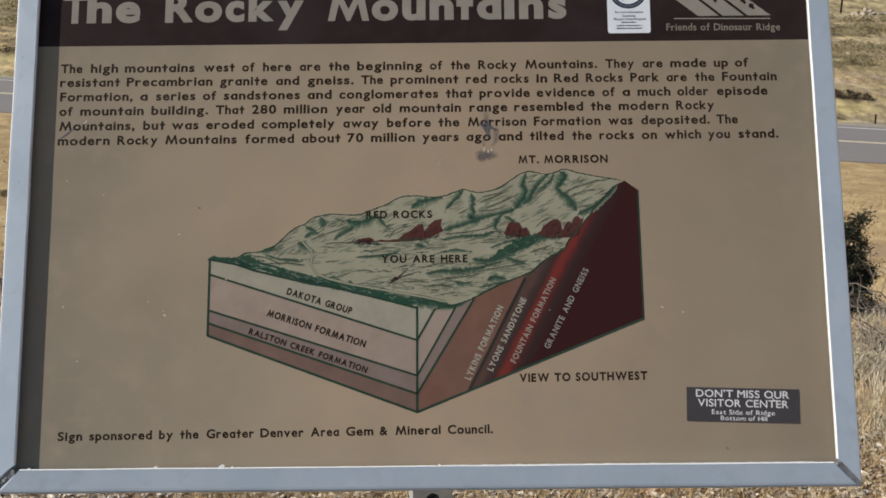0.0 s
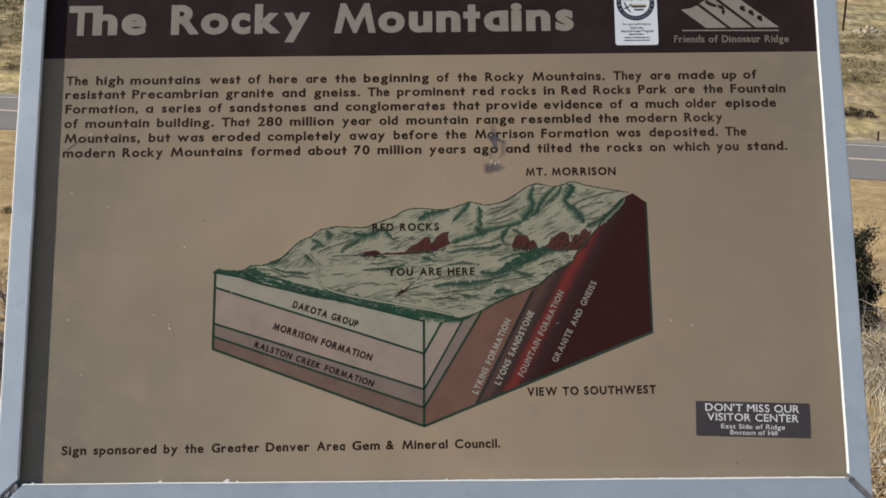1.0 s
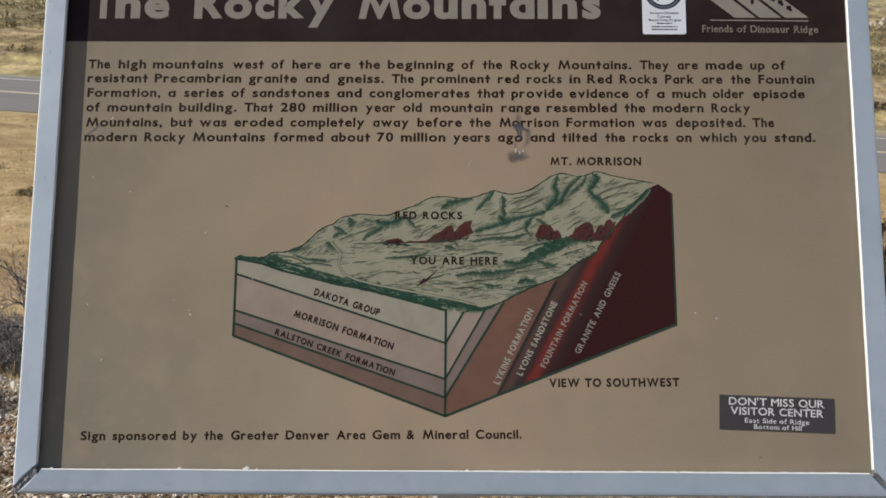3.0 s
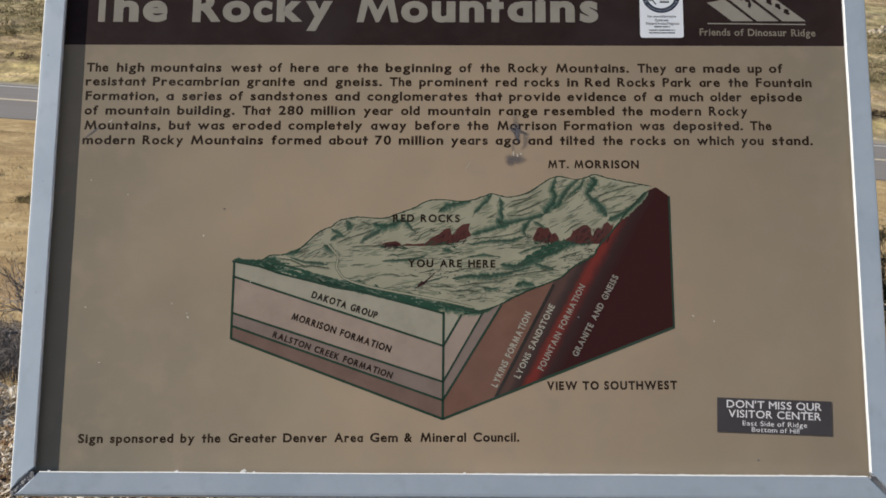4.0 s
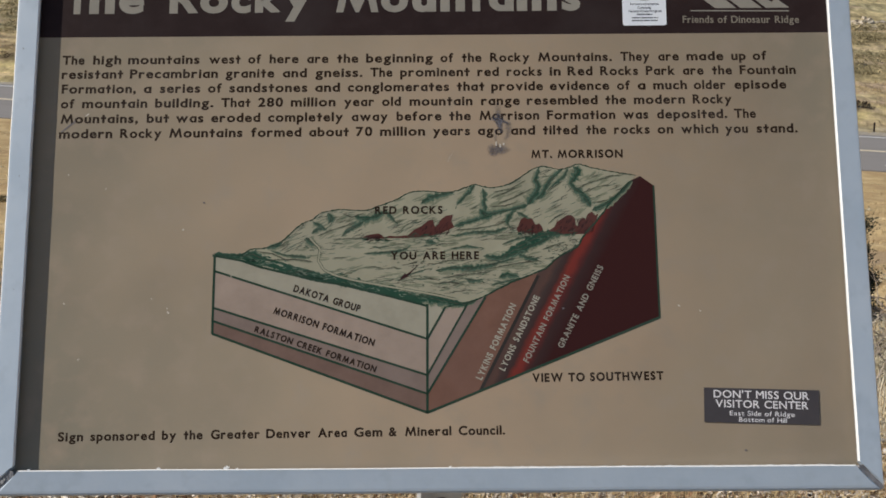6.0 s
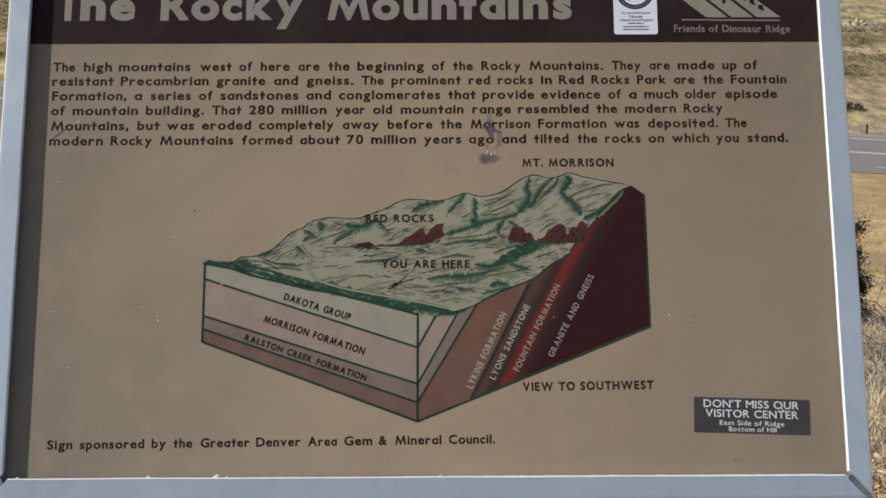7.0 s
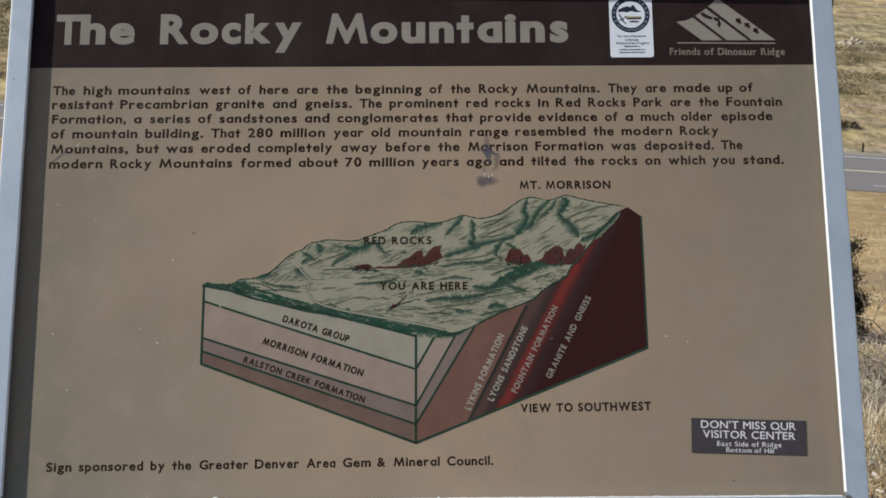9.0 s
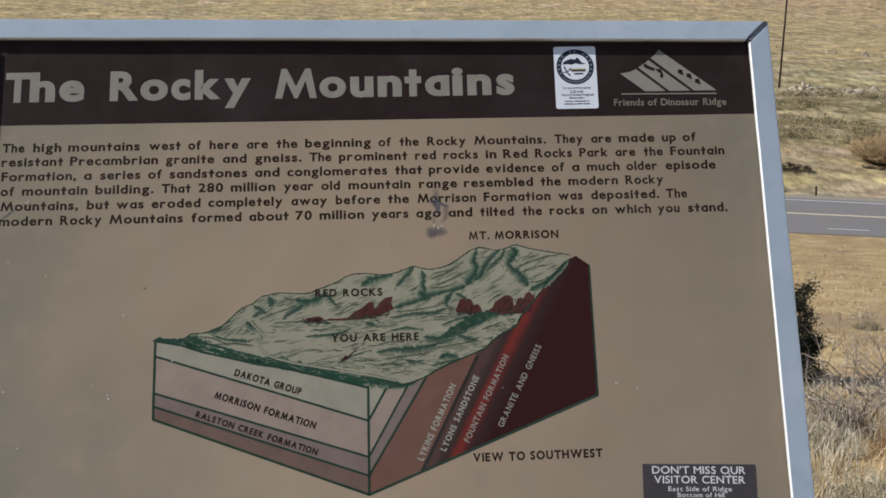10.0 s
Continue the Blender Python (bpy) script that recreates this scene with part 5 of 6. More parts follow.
decal(bm, [(cx - 0.0150, cy + 0.0030), (cx - 0.0145, cy + 0.0058), (cx - 0.0095, cy + 0.0090), (cx - 0.0030, cy + 0.0108), (cx - 0.0005, cy + 0.0090), (cx + 0.0030, cy + 0.0125), (cx + 0.0055, cy + 0.0095),
           (cx + 0.0080, cy + 0.0058), (cx + 0.0130, cy + 0.0036), (cx + 0.0060, cy + 0.0030), (cx + 0.0010, cy + 0.0046), (cx - 0.0040, cy + 0.0028), (cx - 0.0095, cy + 0.0036)], INK * 7)
stroke(bm, [(cx - 0.0135, cy + 0.0005), (cx - 0.0100, cy - 0.0070), (cx - 0.0060, cy - 0.0120)], 0.0016, INK * 7)
stroke(bm, [(cx - 0.0145, cy - 0.0075), (cx - 0.0100, cy - 0.0065), (cx - 0.0050, cy - 0.0015)], 0.0014, INK * 7.1)
for dv, a, b in ((-0.0052, -0.0050, 0.0125), (-0.0090, -0.0015, 0.0095)):
    stroke(bm, [(cx + a, cy + dv), (cx + b, cy + dv)], 0.0021, INK * 7)
for v, a, b, wd in ((0.3432, 0.234, 0.252, 0.0017), (0.3390, 0.2280, 0.2585, 0.0015), (0.3356, 0.2280, 0.2585, 0.0016)):
    u = a
    while u < b:
        ln = rnd.uniform(0.0012, 0.0042)
        stroke(bm, [(u, v), (min(b, u + ln), v)], wd, INK * 7)
        u += ln + rnd.choice((0.0004, 0.0004, 0.0012))
tagged(part("sticker_print", bm, NAVY, sticker, "small dark print bars and emblem"), kind="stuff")
for text, a, b, v, cap in (("For more information", 0.2265, 0.2600, 0.3548, 0.0030), ("Colorado", 0.2350, 0.2510, 0.3500, 0.0032), ("Natural Areas Program", 0.2245, 0.2632, 0.3458, 0.0033)):
    lettering(text, (a, v), (b, v), cap, NAVY, sticker, INK * 7, bold=0.03, gap=0.05, word=0.3, style="plain")
bm = bmesh.new()
stroke(bm, [(cx - 0.006, cy - 0.0035), (cx + 0.013, cy - 0.0035)], 0.0022, INK * 6.8)
part("sticker_tint", bm, OCHRE, sticker, "faint ochre print")

# small dark plate
PC = Matrix.Translation((0.357, -0.1158, 0)) @ Matrix.Rotation(radians(-1.7), 4, "Z")
bm = bmesh.new()
slab(bm, [(-0.0645, -0.0187), (0.0618, -0.0187), (0.0618, 0.0192), (-0.0645, 0.0192)], 0.0001, 0.0007)
plate = part("small_plate", bm, PLATE, sign, "small dark plastic plate with white letters", IN_SIGN @ PC)
for text, a, b, v, cap in (("DON'T MISS OUR", -0.0540, 0.0510, 0.0084, 0.0084), ("VISITOR CENTER", -0.0520, 0.0500, -0.0022, 0.0084), ("East Side of Ridge", -0.0365, 0.0345, -0.0107, 0.0052), ("Bottom of Hill", -0.0265, 0.0258, -0.0174, 0.0052)):
    lettering(text, (a, v), (b, v), cap, PLATETEXT, plate, 0.00082, bold=0.013 if cap > 0.007 else 0.010, gap=0.10, word=0.40, style="plain")
bm = bmesh.new()
stroke(bm, [(0.0318, 0.0092), (0.0335, 0.0062), (0.036, 0.0056)], 0.0011, 0.00084)
part("paint_nick", bm, PLATETEXT, plate)

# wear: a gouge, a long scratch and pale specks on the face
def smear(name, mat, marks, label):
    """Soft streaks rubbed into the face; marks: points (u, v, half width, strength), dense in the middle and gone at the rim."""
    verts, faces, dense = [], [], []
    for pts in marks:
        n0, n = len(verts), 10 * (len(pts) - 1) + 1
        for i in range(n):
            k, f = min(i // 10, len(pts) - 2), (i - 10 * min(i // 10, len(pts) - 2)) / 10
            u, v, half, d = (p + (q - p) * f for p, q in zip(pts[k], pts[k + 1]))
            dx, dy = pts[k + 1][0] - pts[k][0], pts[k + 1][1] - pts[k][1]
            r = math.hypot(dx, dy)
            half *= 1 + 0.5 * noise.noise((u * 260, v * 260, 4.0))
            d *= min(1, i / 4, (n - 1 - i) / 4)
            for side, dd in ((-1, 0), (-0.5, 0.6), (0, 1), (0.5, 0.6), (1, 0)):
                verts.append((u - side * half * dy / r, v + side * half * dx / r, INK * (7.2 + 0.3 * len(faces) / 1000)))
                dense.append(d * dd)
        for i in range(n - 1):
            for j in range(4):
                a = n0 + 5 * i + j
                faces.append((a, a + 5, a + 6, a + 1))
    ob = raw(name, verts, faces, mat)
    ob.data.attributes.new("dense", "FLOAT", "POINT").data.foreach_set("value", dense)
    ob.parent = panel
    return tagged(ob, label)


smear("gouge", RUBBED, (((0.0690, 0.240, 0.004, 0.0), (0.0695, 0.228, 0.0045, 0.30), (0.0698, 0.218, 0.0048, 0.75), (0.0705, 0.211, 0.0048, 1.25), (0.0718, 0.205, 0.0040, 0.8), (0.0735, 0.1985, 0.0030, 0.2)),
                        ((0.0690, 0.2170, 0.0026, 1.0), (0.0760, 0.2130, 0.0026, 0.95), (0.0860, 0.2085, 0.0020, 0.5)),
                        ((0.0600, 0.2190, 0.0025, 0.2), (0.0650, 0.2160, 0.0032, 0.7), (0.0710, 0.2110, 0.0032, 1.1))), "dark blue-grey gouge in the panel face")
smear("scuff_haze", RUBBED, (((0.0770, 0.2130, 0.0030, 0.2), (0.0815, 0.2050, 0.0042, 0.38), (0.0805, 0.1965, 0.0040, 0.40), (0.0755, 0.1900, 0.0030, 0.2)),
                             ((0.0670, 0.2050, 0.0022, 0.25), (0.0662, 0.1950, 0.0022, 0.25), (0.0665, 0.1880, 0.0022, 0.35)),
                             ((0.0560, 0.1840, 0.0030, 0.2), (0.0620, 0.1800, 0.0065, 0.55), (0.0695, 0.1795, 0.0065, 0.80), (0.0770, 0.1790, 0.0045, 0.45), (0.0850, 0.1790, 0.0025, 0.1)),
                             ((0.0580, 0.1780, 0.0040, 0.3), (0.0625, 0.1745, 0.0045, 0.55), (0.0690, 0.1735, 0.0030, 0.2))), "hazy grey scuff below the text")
bm = bmesh.new()
for k in range(5):
    u, v = 0.0703 + rnd.gauss(0, 0.0014), 0.2120 + rnd.uniform(-0.003, 0.008)
    stroke(bm, [(u, v), (u + rnd.gauss(0, 0.001), v - rnd.uniform(0.003, 0.005)), (u + rnd.gauss(0, 0.002), v - rnd.uniform(0.006, 0.009))], rnd.uniform(0.0005, 0.0010), INK * 7.8, taper=True)
for u, v in ((-0.269, 0.119), (0.335, -0.163), (0.139, -0.005)):
    stroke(bm, [(u, v), (u + 0.001, v - 0.0008), (u + 0.002, v)], 0.0016, INK * 7.4)
# dark end of the long scratch: its shade drawn as a grey line
stroke(bm, [(-0.4365, 0.2035), (-0.428, 0.2105), (-0.4205, 0.2165)], 0.0018, INK * 7.4, taper=True)
tagged(part("scuff", bm, MARK, panel, "dark grey gouge marks and a scratch's painted shade"), kind="stuff")
bm = bmesh.new()
stroke(bm, [(-0.4095, 0.2225), (-0.407, 0.2240), (-0.4052, 0.2262)], 0.0014, INK * 7.4, taper=True)
stroke(bm, [(0.0115, 0.165), (0.013, 0.17), (0.018, 0.177)], 0.0003, INK * 7.4, taper=True)
for u, v, long in ((0.0672, 0.1890, 0.0050), (0.0718, 0.1858, 0.0036), (0.0757, 0.1872, 0.0026)):      # bright flecks in the scuff
    stroke(bm, [(u, v), (u - 0.0004, v - long * 0.5), (u, v - long)], 0.0016, INK * 7.9)
for u, v in ((-0.4258, 0.1530), (-0.4216, 0.0033), (-0.3807, 0.1360), (-0.3241, 0.0080), (-0.3061, -0.0031), (-0.2894, 0.0878), (-0.3053, -0.0072), (-0.4024, -0.0600), (-0.234, 0.034), (0.268, -0.002), (0.292, -0.008)):
    s = rnd.uniform(0.0007, 0.0013)
    stroke(bm, [(u, v), (u + rnd.uniform(-0.002, 0.002), v - s), (u + rnd.uniform(-0.001, 0.003), v - 2 * s)], s * 1.5, INK * 7.4, taper=True)
tagged(part("pale_scratch", bm, PALEMARK, panel, "pale scratches and specks"), kind="stuff")
for u, s in ((-0.448, 0.0014), (-0.306, 0.002), (-0.232, 0.0032), (0.012, 0.0016), (-0.22, 0.0012), (0.09, 0.0012), (0.2, 0.0012)):
    bm = bmesh.new()
    v = V0 + RISE * (u - U0) / W
    slab(bm, [(u - s, v), (u + s * 0.8, v), (u + s * 1.3, v + s * 0.7), (u + s * 0.4, v + s * 1.1), (u - s * 0.5, v + s * 0.6)], 0.0055, 0.0095)
    part("paint_flake", bm, CHIP, sign, "white flake of paint", IN_SIGN)
bm = bmesh.new()
bead = [(0.02 + 0.0035 * k, 0.0003 + 0.0007 * max(0, noise.noise((k * 0.45, 3.0, 1.0))) + 0.0004 * rnd.random()) for k in range(118)]
bead = [(u, V0 + RISE * (u - U0) / W + h) for u, h in bead]
slab(bm, [(u, v - 0.0012) for u, v in (bead[0], bead[-1])] + bead[::-1], 0.003, 0.0098)
part("sealant_bead", bm, CHIP, sign, "worn white bead along the lower rail", IN_SIGN)

for k in range(14):      # chipped white edge and dark nicks on the upright rail
    f = rnd.random()
    v = V0 + 0.02 + (V2 - V0 - 0.04) * f
    u = U0 + SKEW - 2 * SKEW * f - RAIL + 0.0013
    z = LIP - 0.0033
    if k < 10:
        s = rnd.uniform(0.0004, 0.0009)
    else:
        s, u, z = rnd.uniform(0.0004, 0.0007), u + rnd.uniform(0.002, RAIL - 0.004), LIP - 0.0012
    bm = bmesh.new()
    slab(bm, [(u - s * 0.7, v - s * 1.3), (u + s * 0.8, v - s * rnd.uniform(0.4, 1.5)), (u + s * rnd.uniform(0.3, 1.0), v + s), (u - s * 0.6, v + s * rnd.uniform(0.8, 2.2))], z - 0.004, z + (0.0005 if k < 10 else 0.0006))
    part("paint_chip", bm, CHIP if k < 10 else JOINT, sign, "white chip in the edge paint" if k < 10 else "small dark nick in the paint", IN_SIGN)

# post: perforated square steel tube and its bracket
PW = 0.026
bm = bmesh.new()
top = 1.145
cell = 0.05
zc = top
while zc > -0.2:
    z1, z0 = zc, max(-0.2, zc - cell)
    for sgn, yy in ((1, -PW), (-1, PW)):
        ring_o, ring_i = [], []
        for k in range(16):
            a = 2 * math.pi * k / 16
            c, s = math.cos(a), math.sin(a)
            mm = max(abs(c), abs(s))
            ring_o.append(bm.verts.new((PW * c / mm, yy, (z0 + z1) / 2 + (z1 - z0) / 2 * s / mm)))
            ring_i.append(bm.verts.new((0.0085 * c, yy, (z0 + z1) / 2 + 0.0085 * s)))
        for k in range(16):
            m = (k + 1) % 16
            q = (ring_o[k], ring_o[m], ring_i[m], ring_i[k])
            bm.faces.new(q if sgn > 0 else q[::-1])
    for sx in (-1, 1):
        q = [bm.verts.new((sx * PW, yy, zz)) for yy, zz in ((-PW, z0), (PW, z0), (PW, z1), (-PW, z1))]
        bm.faces.new(q if sx > 0 else q[::-1])
    zc -= cell
part("post", bm, STEEL, sign, "perforated square galvanised steel post", Matrix.Translation((-0.004, 0.0, 0)) @ Matrix.Rotation(radians(8), 4, "Z"))
bm = bmesh.new()
box(bm, -0.07, 0.07, -0.11, 0.10, -0.030, -0.0125, 0.002)
box(bm, -0.02, 0.02, -0.02, 0.06, -0.10, -0.030, 0.002)
part("bracket", bm, STEEL, sign, "steel mounting bracket", IN_SIGN @ Matrix.Translation((-0.011, 0.02, 0)))
for du, dv in ((-0.055, -0.06), (0.055, -0.06), (-0.055, 0.11), (0.055, 0.11)):
    bm = bmesh.new()
    bmesh.ops.create_cone(bm, cap_ends=True, segments=6, radius1=0.008, radius2=0.008, depth=0.008)
    part("bolt", bm, STEEL, sign, "hexagonal steel bolt", IN_SIGN @ Matrix.Translation((-0.011 + du, dv + 0.02, -0.03)))

# ------------------------------------------------------------------ chips and grass
def scatter_flakes(name, count, place, size, mat, label, seed):
    r = random.Random(seed)
    verts, faces = [], []
    while count > 0:
        p = place(r)
        if p is None:
            continue
        count -= 1
        x, y = p
        s = size(r)
        q = Euler((r.uniform(-0.7, 0.7), r.uniform(-0.7, 0.7), r.uniform(0, 6.28))).to_matrix()
        z = height(x, y) + s * 0.25
        ln, wd, th = s, s * r.uniform(0.25, 0.6), s * r.uniform(0.08, 0.22)
        k = len(verts)
        for c in ((-ln, -wd, -th), (ln, -wd * 0.7, -th), (ln * 0.8, wd, -th), (-ln * 0.8, wd * 0.8, -th), (-ln * 0.7, -wd * 0.5, th), (ln * 0.8, -wd * 0.5, th), (ln * 0.6, wd * 0.7, th), (-ln * 0.8, wd * 0.6, th)):
            v = q @ Vector(c)
            verts.append((x + v.x / 2, y + v.y / 2, z + v.z / 2))
        faces += [(k + 4, k + 5, k + 6, k + 7), (k, k + 1, k + 5, k + 4), (k + 1, k + 2, k + 6, k + 5), (k + 2, k + 3, k + 7, k + 6), (k + 3, k, k + 4, k + 7)]
    return tagged(raw(name, verts, faces, mat), label, "ground cover", kind="stuff")


def on_pad(r):
    x = r.uniform(-2.7, 2.9) + r.gauss(0, 0.7 if r.random() < 0.2 else 0.3)
    y = r.uniform(1.2, 3.7) if r.random() < 0.8 else 1.25 - abs(r.gauss(0, 1.0))
    if y > pad_edge(x) + r.gauss(0.0, 0.18) or not in_pad(x * 0.93, y - 0.1):
        return None
    return x, y


def on_front(r):
    x, y = r.uniform(-4.2, 4.2), r.uniform(-4, 2.2)
    loose = 0.4 if r.random() < 0.15 else 0.12
    if not in_pad(x + r.gauss(0, loose), y + r.gauss(0, loose)):
        return None
    return x, y


scatter_flakes("wood_chips", 72000, on_pad, lambda r: 0.007 + 0.024 * r.random() ** 3, CHIPS, "bleached wood chips and gravel around the sign", 11)
scatter_flakes("bark_chips", 12000, lambda r: (lambda p: None if p and p[0] < -0.8 and r.random() < 0.65 else p)(on_pad(r)), lambda r: 0.007 + 0.022 * r.random() ** 2, BARKCHIP, "dark reddish bark chips among the wood chips", 13)
scatter_flakes("trodden_chips", 42000, on_front, lambda r: 0.010 + 0.028 * r.random() ** 2, CHIPS, "trodden wood chips in front of the sign", 12)


def blades(name, count, place, size, mat, label, seed, per=1, spread=0.0, lean=0.5):
    r = random.Random(seed)
    verts, faces = [], []
    while count > 0:
        p = place(r)
        if p is None:
            continue
        count -= 1
        for b in range(per):
            x, y = p[0] + r.gauss(0, spread), p[1] + r.gauss(0, spread)
            h, wd = size(r, x, y)
            z = height(x, y) - 0.01
            a = r.uniform(0, 6.28)
            ln = h * r.uniform(0.1, lean * 2)
            cx, cy = math.cos(a) * ln, math.sin(a) * ln
            t = r.uniform(0, 3.14)
            wx, wy = math.cos(t) * wd, math.sin(t) * wd
            k = len(verts)
            verts += [(x - wx, y - wy, z), (x + wx, y + wy, z), (x + wx * 0.7 + cx * 0.4, y + wy * 0.7 + cy * 0.4, z + h * 0.6), (x - wx * 0.7 + cx * 0.4, y - wy * 0.7 + cy * 0.4, z + h * 0.6), (x + cx, y + cy, z + h)]
            faces += [(k, k + 1, k + 2, k + 3), (k + 3, k + 2, k + 4)]
    return tagged(raw(name, verts, faces, mat), label, "grass", kind="stuff")


def near_grass(r):
    x, y = r.uniform(-4.2, 4.8), r.uniform(2.2, 8.5)
    if y < pad_edge(x) + r.gauss(0, 0.2):
        return (x, y) if r.random() < 0.05 else None
    if x < -1.25 and y < pad_edge(x) + 1.4 and r.random() < 0.55 or noise.noise((x * 1.3, y * 1.3, 9.0)) < -0.25 and r.random() < 0.7:
        return None
    return x, y


def around_grass(r):
    x, y = r.uniform(-8, 8), r.uniform(-8, 4)
    if in_pad(x + r.gauss(0, 0.15), y + r.gauss(0, 0.15)) or (abs(x) < 4 and y > 2.2):
        return None
    return x, y


def slope_grass(r):
    d = 8 + 24 * r.random() ** 0.8
    x, y = r.uniform(-0.6, 0.62) * (d + 4), d
    if y > road_y(x) - 4.25 or r.random() < bare(x, y) or noise.noise((x * 0.5, y * 0.5, 4.0)) < -0.3:
        return None
    return x, y


def verge_grass(r):
    x = r.uniform(-28, 30)
    off = 5.0 + abs(r.gauss(0, 4.5))
    cut = 8.1 if x < 16.5 else 9.6
    return None if cut - 0.9 < off < cut + 0.3 else (x, road_y(x) + off)


blades("dry_grass", 22000, near_grass, lambda r, x, y: (r.uniform(0.02, 0.10) * (1 + 0.7 * noise.noise((x * 1.5, y * 1.5, 1))) * (1 if y < 3.8 else 0.55), r.uniform(0.001, 0.0024)), NEARSTRAW, "tangled dry golden grass beside the chips", 21, per=4, spread=0.03)
blades("meadow_grass", 14000, around_grass, lambda r, x, y: (r.uniform(0.03, 0.11), r.uniform(0.0015, 0.003)), NEARSTRAW, "dry golden grass round the trodden pad", 29, per=5, spread=0.05)


def litter(r):
    x, y = r.uniform(-2.7, 2.8), 1.3 + 1.9 * r.random() if r.random() < 0.9 else 1.4 - abs(r.gauss(0, 0.35))
    if y > pad_edge(x) + 0.2 or (x < -0.75 and r.random() < 0.8) or (abs(x) > 1.9 and r.random() < (abs(x) - 1.9) * 1.1 + 0.5 * noise.noise((x * 2, y * 2, 3.0))):
        return None
    return x, y


blades("straw_litter", 24000, litter, lambda r, x, y: (r.uniform(0.015, 0.07), r.uniform(0.0008, 0.002)), STRAW, "dry straw stems and stubble among the wood chips", 24, per=2, spread=0.02, lean=1.2)
def weedy(r):
    x = r.choice((r.uniform(1.15, 3.2), r.uniform(-3.2, -1.3)))
    y = r.uniform(2.1, 5.2)
    if y < pad_edge(x) - 0.15 or noise.noise((x * 2.2, y * 2.2, 14.0)) < 0.02:
        return None
    return x, y


blades("pale_weeds", 2200, weedy, lambda r, x, y: (r.uniform(0.03, 0.12), r.uniform(0.001, 0.0022)), WEED, "pale grey-green dry weeds in clumps beside the pad", 25, per=6, spread=0.03, lean=0.35)
blades("slope_grass", 12000, slope_grass, lambda r, x, y: (r.uniform(0.012, 0.042), r.uniform(0.0015, 0.0035)), STRAW, "short dry golden grass on the slope", 22, per=9, spread=0.2, lean=0.7)
blades("verge_grass", 12000, verge_grass, lambda r, x, y: (r.uniform(0.02, 0.065), r.uniform(0.005, 0.012)), HILLTUFT, "taller dry grass beyond the road", 23, per=5, spread=0.2, lean=0.6)

def bank_grass(r):
    x = r.uniform(-28, 34)
    off = 5.2 + 24 * r.random()
    if off < 11 or 20.5 < off < 23.5 or noise.noise((x * 0.12, off * 0.5, 31.0)) < -0.1:
        return None
    return x, road_y(x) + off


blades("bank_grass", 9000, bank_grass, lambda r, x, y: (r.uniform(0.02, 0.07), r.uniform(0.006, 0.013)), OLIVE, "olive and brown dry grass on the bank beyond the road", 33, per=7, spread=0.14, lean=0.7)


def hill_tufts(r):
    y = 46.5 + 123 * r.random() ** 1.7
    x = r.uniform(-0.58, 0.58) * y
    if noise.noise((x * 0.3, y * 0.3, 12.0)) < -0.12:
        return None
    return x, y


blades("hill_grass", 15000, hill_tufts, lambda r, x, y: (r.uniform(0.02, 0.08), r.uniform(0.010, 0.024) * (0.5 + y / 120)), HILLTUFT, "clumps of dry golden bunch grass on the hillside", 26, per=5, spread=0.22, lean=0.9)

def slope_tufts(r):
    d = 7 + 25 * r.random() ** 0.8
    x, y = r.uniform(-0.6, 0.62) * (d + 4), d
    if y > road_y(x) - 4.25 or r.random() < bare(x, y) or noise.noise((x * 0.7, y * 0.7, 24.0)) < -0.1:
        return None
    return x, y


blades("slope_tufts", 8000, slope_tufts, lambda r, x, y: (r.uniform(0.01, 0.05) * r.choice((0.7, 1, 1.5)), r.uniform(0.002, 0.005)), HILLTUFT, "low clumps of olive and pale dry grass on the slope", 27, per=9, spread=0.07, lean=0.6)


def near_litter(r):
    x, y = r.uniform(-1.3, 2.7), 1.25 + 1.2 * r.random() if r.random() < 0.93 else 1.35 - abs(r.gauss(0, 0.3))
    rim = max(0, x - 1.9, -0.6 - x) * 1.3
    return None if y > pad_edge(x) or r.random() < rim + 0.4 * rim * noise.noise((x * 3, y * 3, 8.0)) else (x, y)


blades("brown_litter", 9000, near_litter, lambda r, x, y: (r.uniform(0.012, 0.05), r.uniform(0.0008, 0.002)), RUST, "short reddish-brown stubble among the chips", 28, per=2, spread=0.02, lean=0.5)


# ------------------------------------------------------------------ shrubs
def tube(verts, faces, a, b, ra, rb):
    d = (b - a)
    if d.length < 1e-6:
        return
    d.normalize()
    s = d.orthogonal().normalized()
    t = d.cross(s)
    k = len(verts)
    for p, r in ((a, ra), (b, rb)):
        for c, e in ((1, 0), (-0.5, 0.866), (-0.5, -0.866)):
            verts.append(tuple(p + (s * c + t * e) * r))
    for i in range(3):
        j = (i + 1) % 3
        faces.append((k + i, k + j, k + 3 + j, k + 3 + i))


def grow(r, verts, faces, p, d, length, radius, depth, droop=0.0):
    steps = 3
    for i in range(steps):
        n = p + d * (length / steps)
        tube(verts, faces, p, n, radius * (1 - i / steps * 0.35), radius * (1 - (i + 1) / steps * 0.35))
        p = n
        d = (d + Vector((r.gauss(0, 0.22), r.gauss(0, 0.22), r.gauss(0, 0.16) - droop))).normalized()
        if depth > 0 and (i > 0 or r.random() < 0.4):
            for k in range(r.choice((1, 1, 2))):
                e = (d + Vector((r.gauss(0, 0.65), r.gauss(0, 0.65), r.gauss(0.05, 0.4)))).normalized()
                grow(r, verts, faces, p, e, length * r.uniform(0.5, 0.8), radius * 0.55, depth - 1, droop)


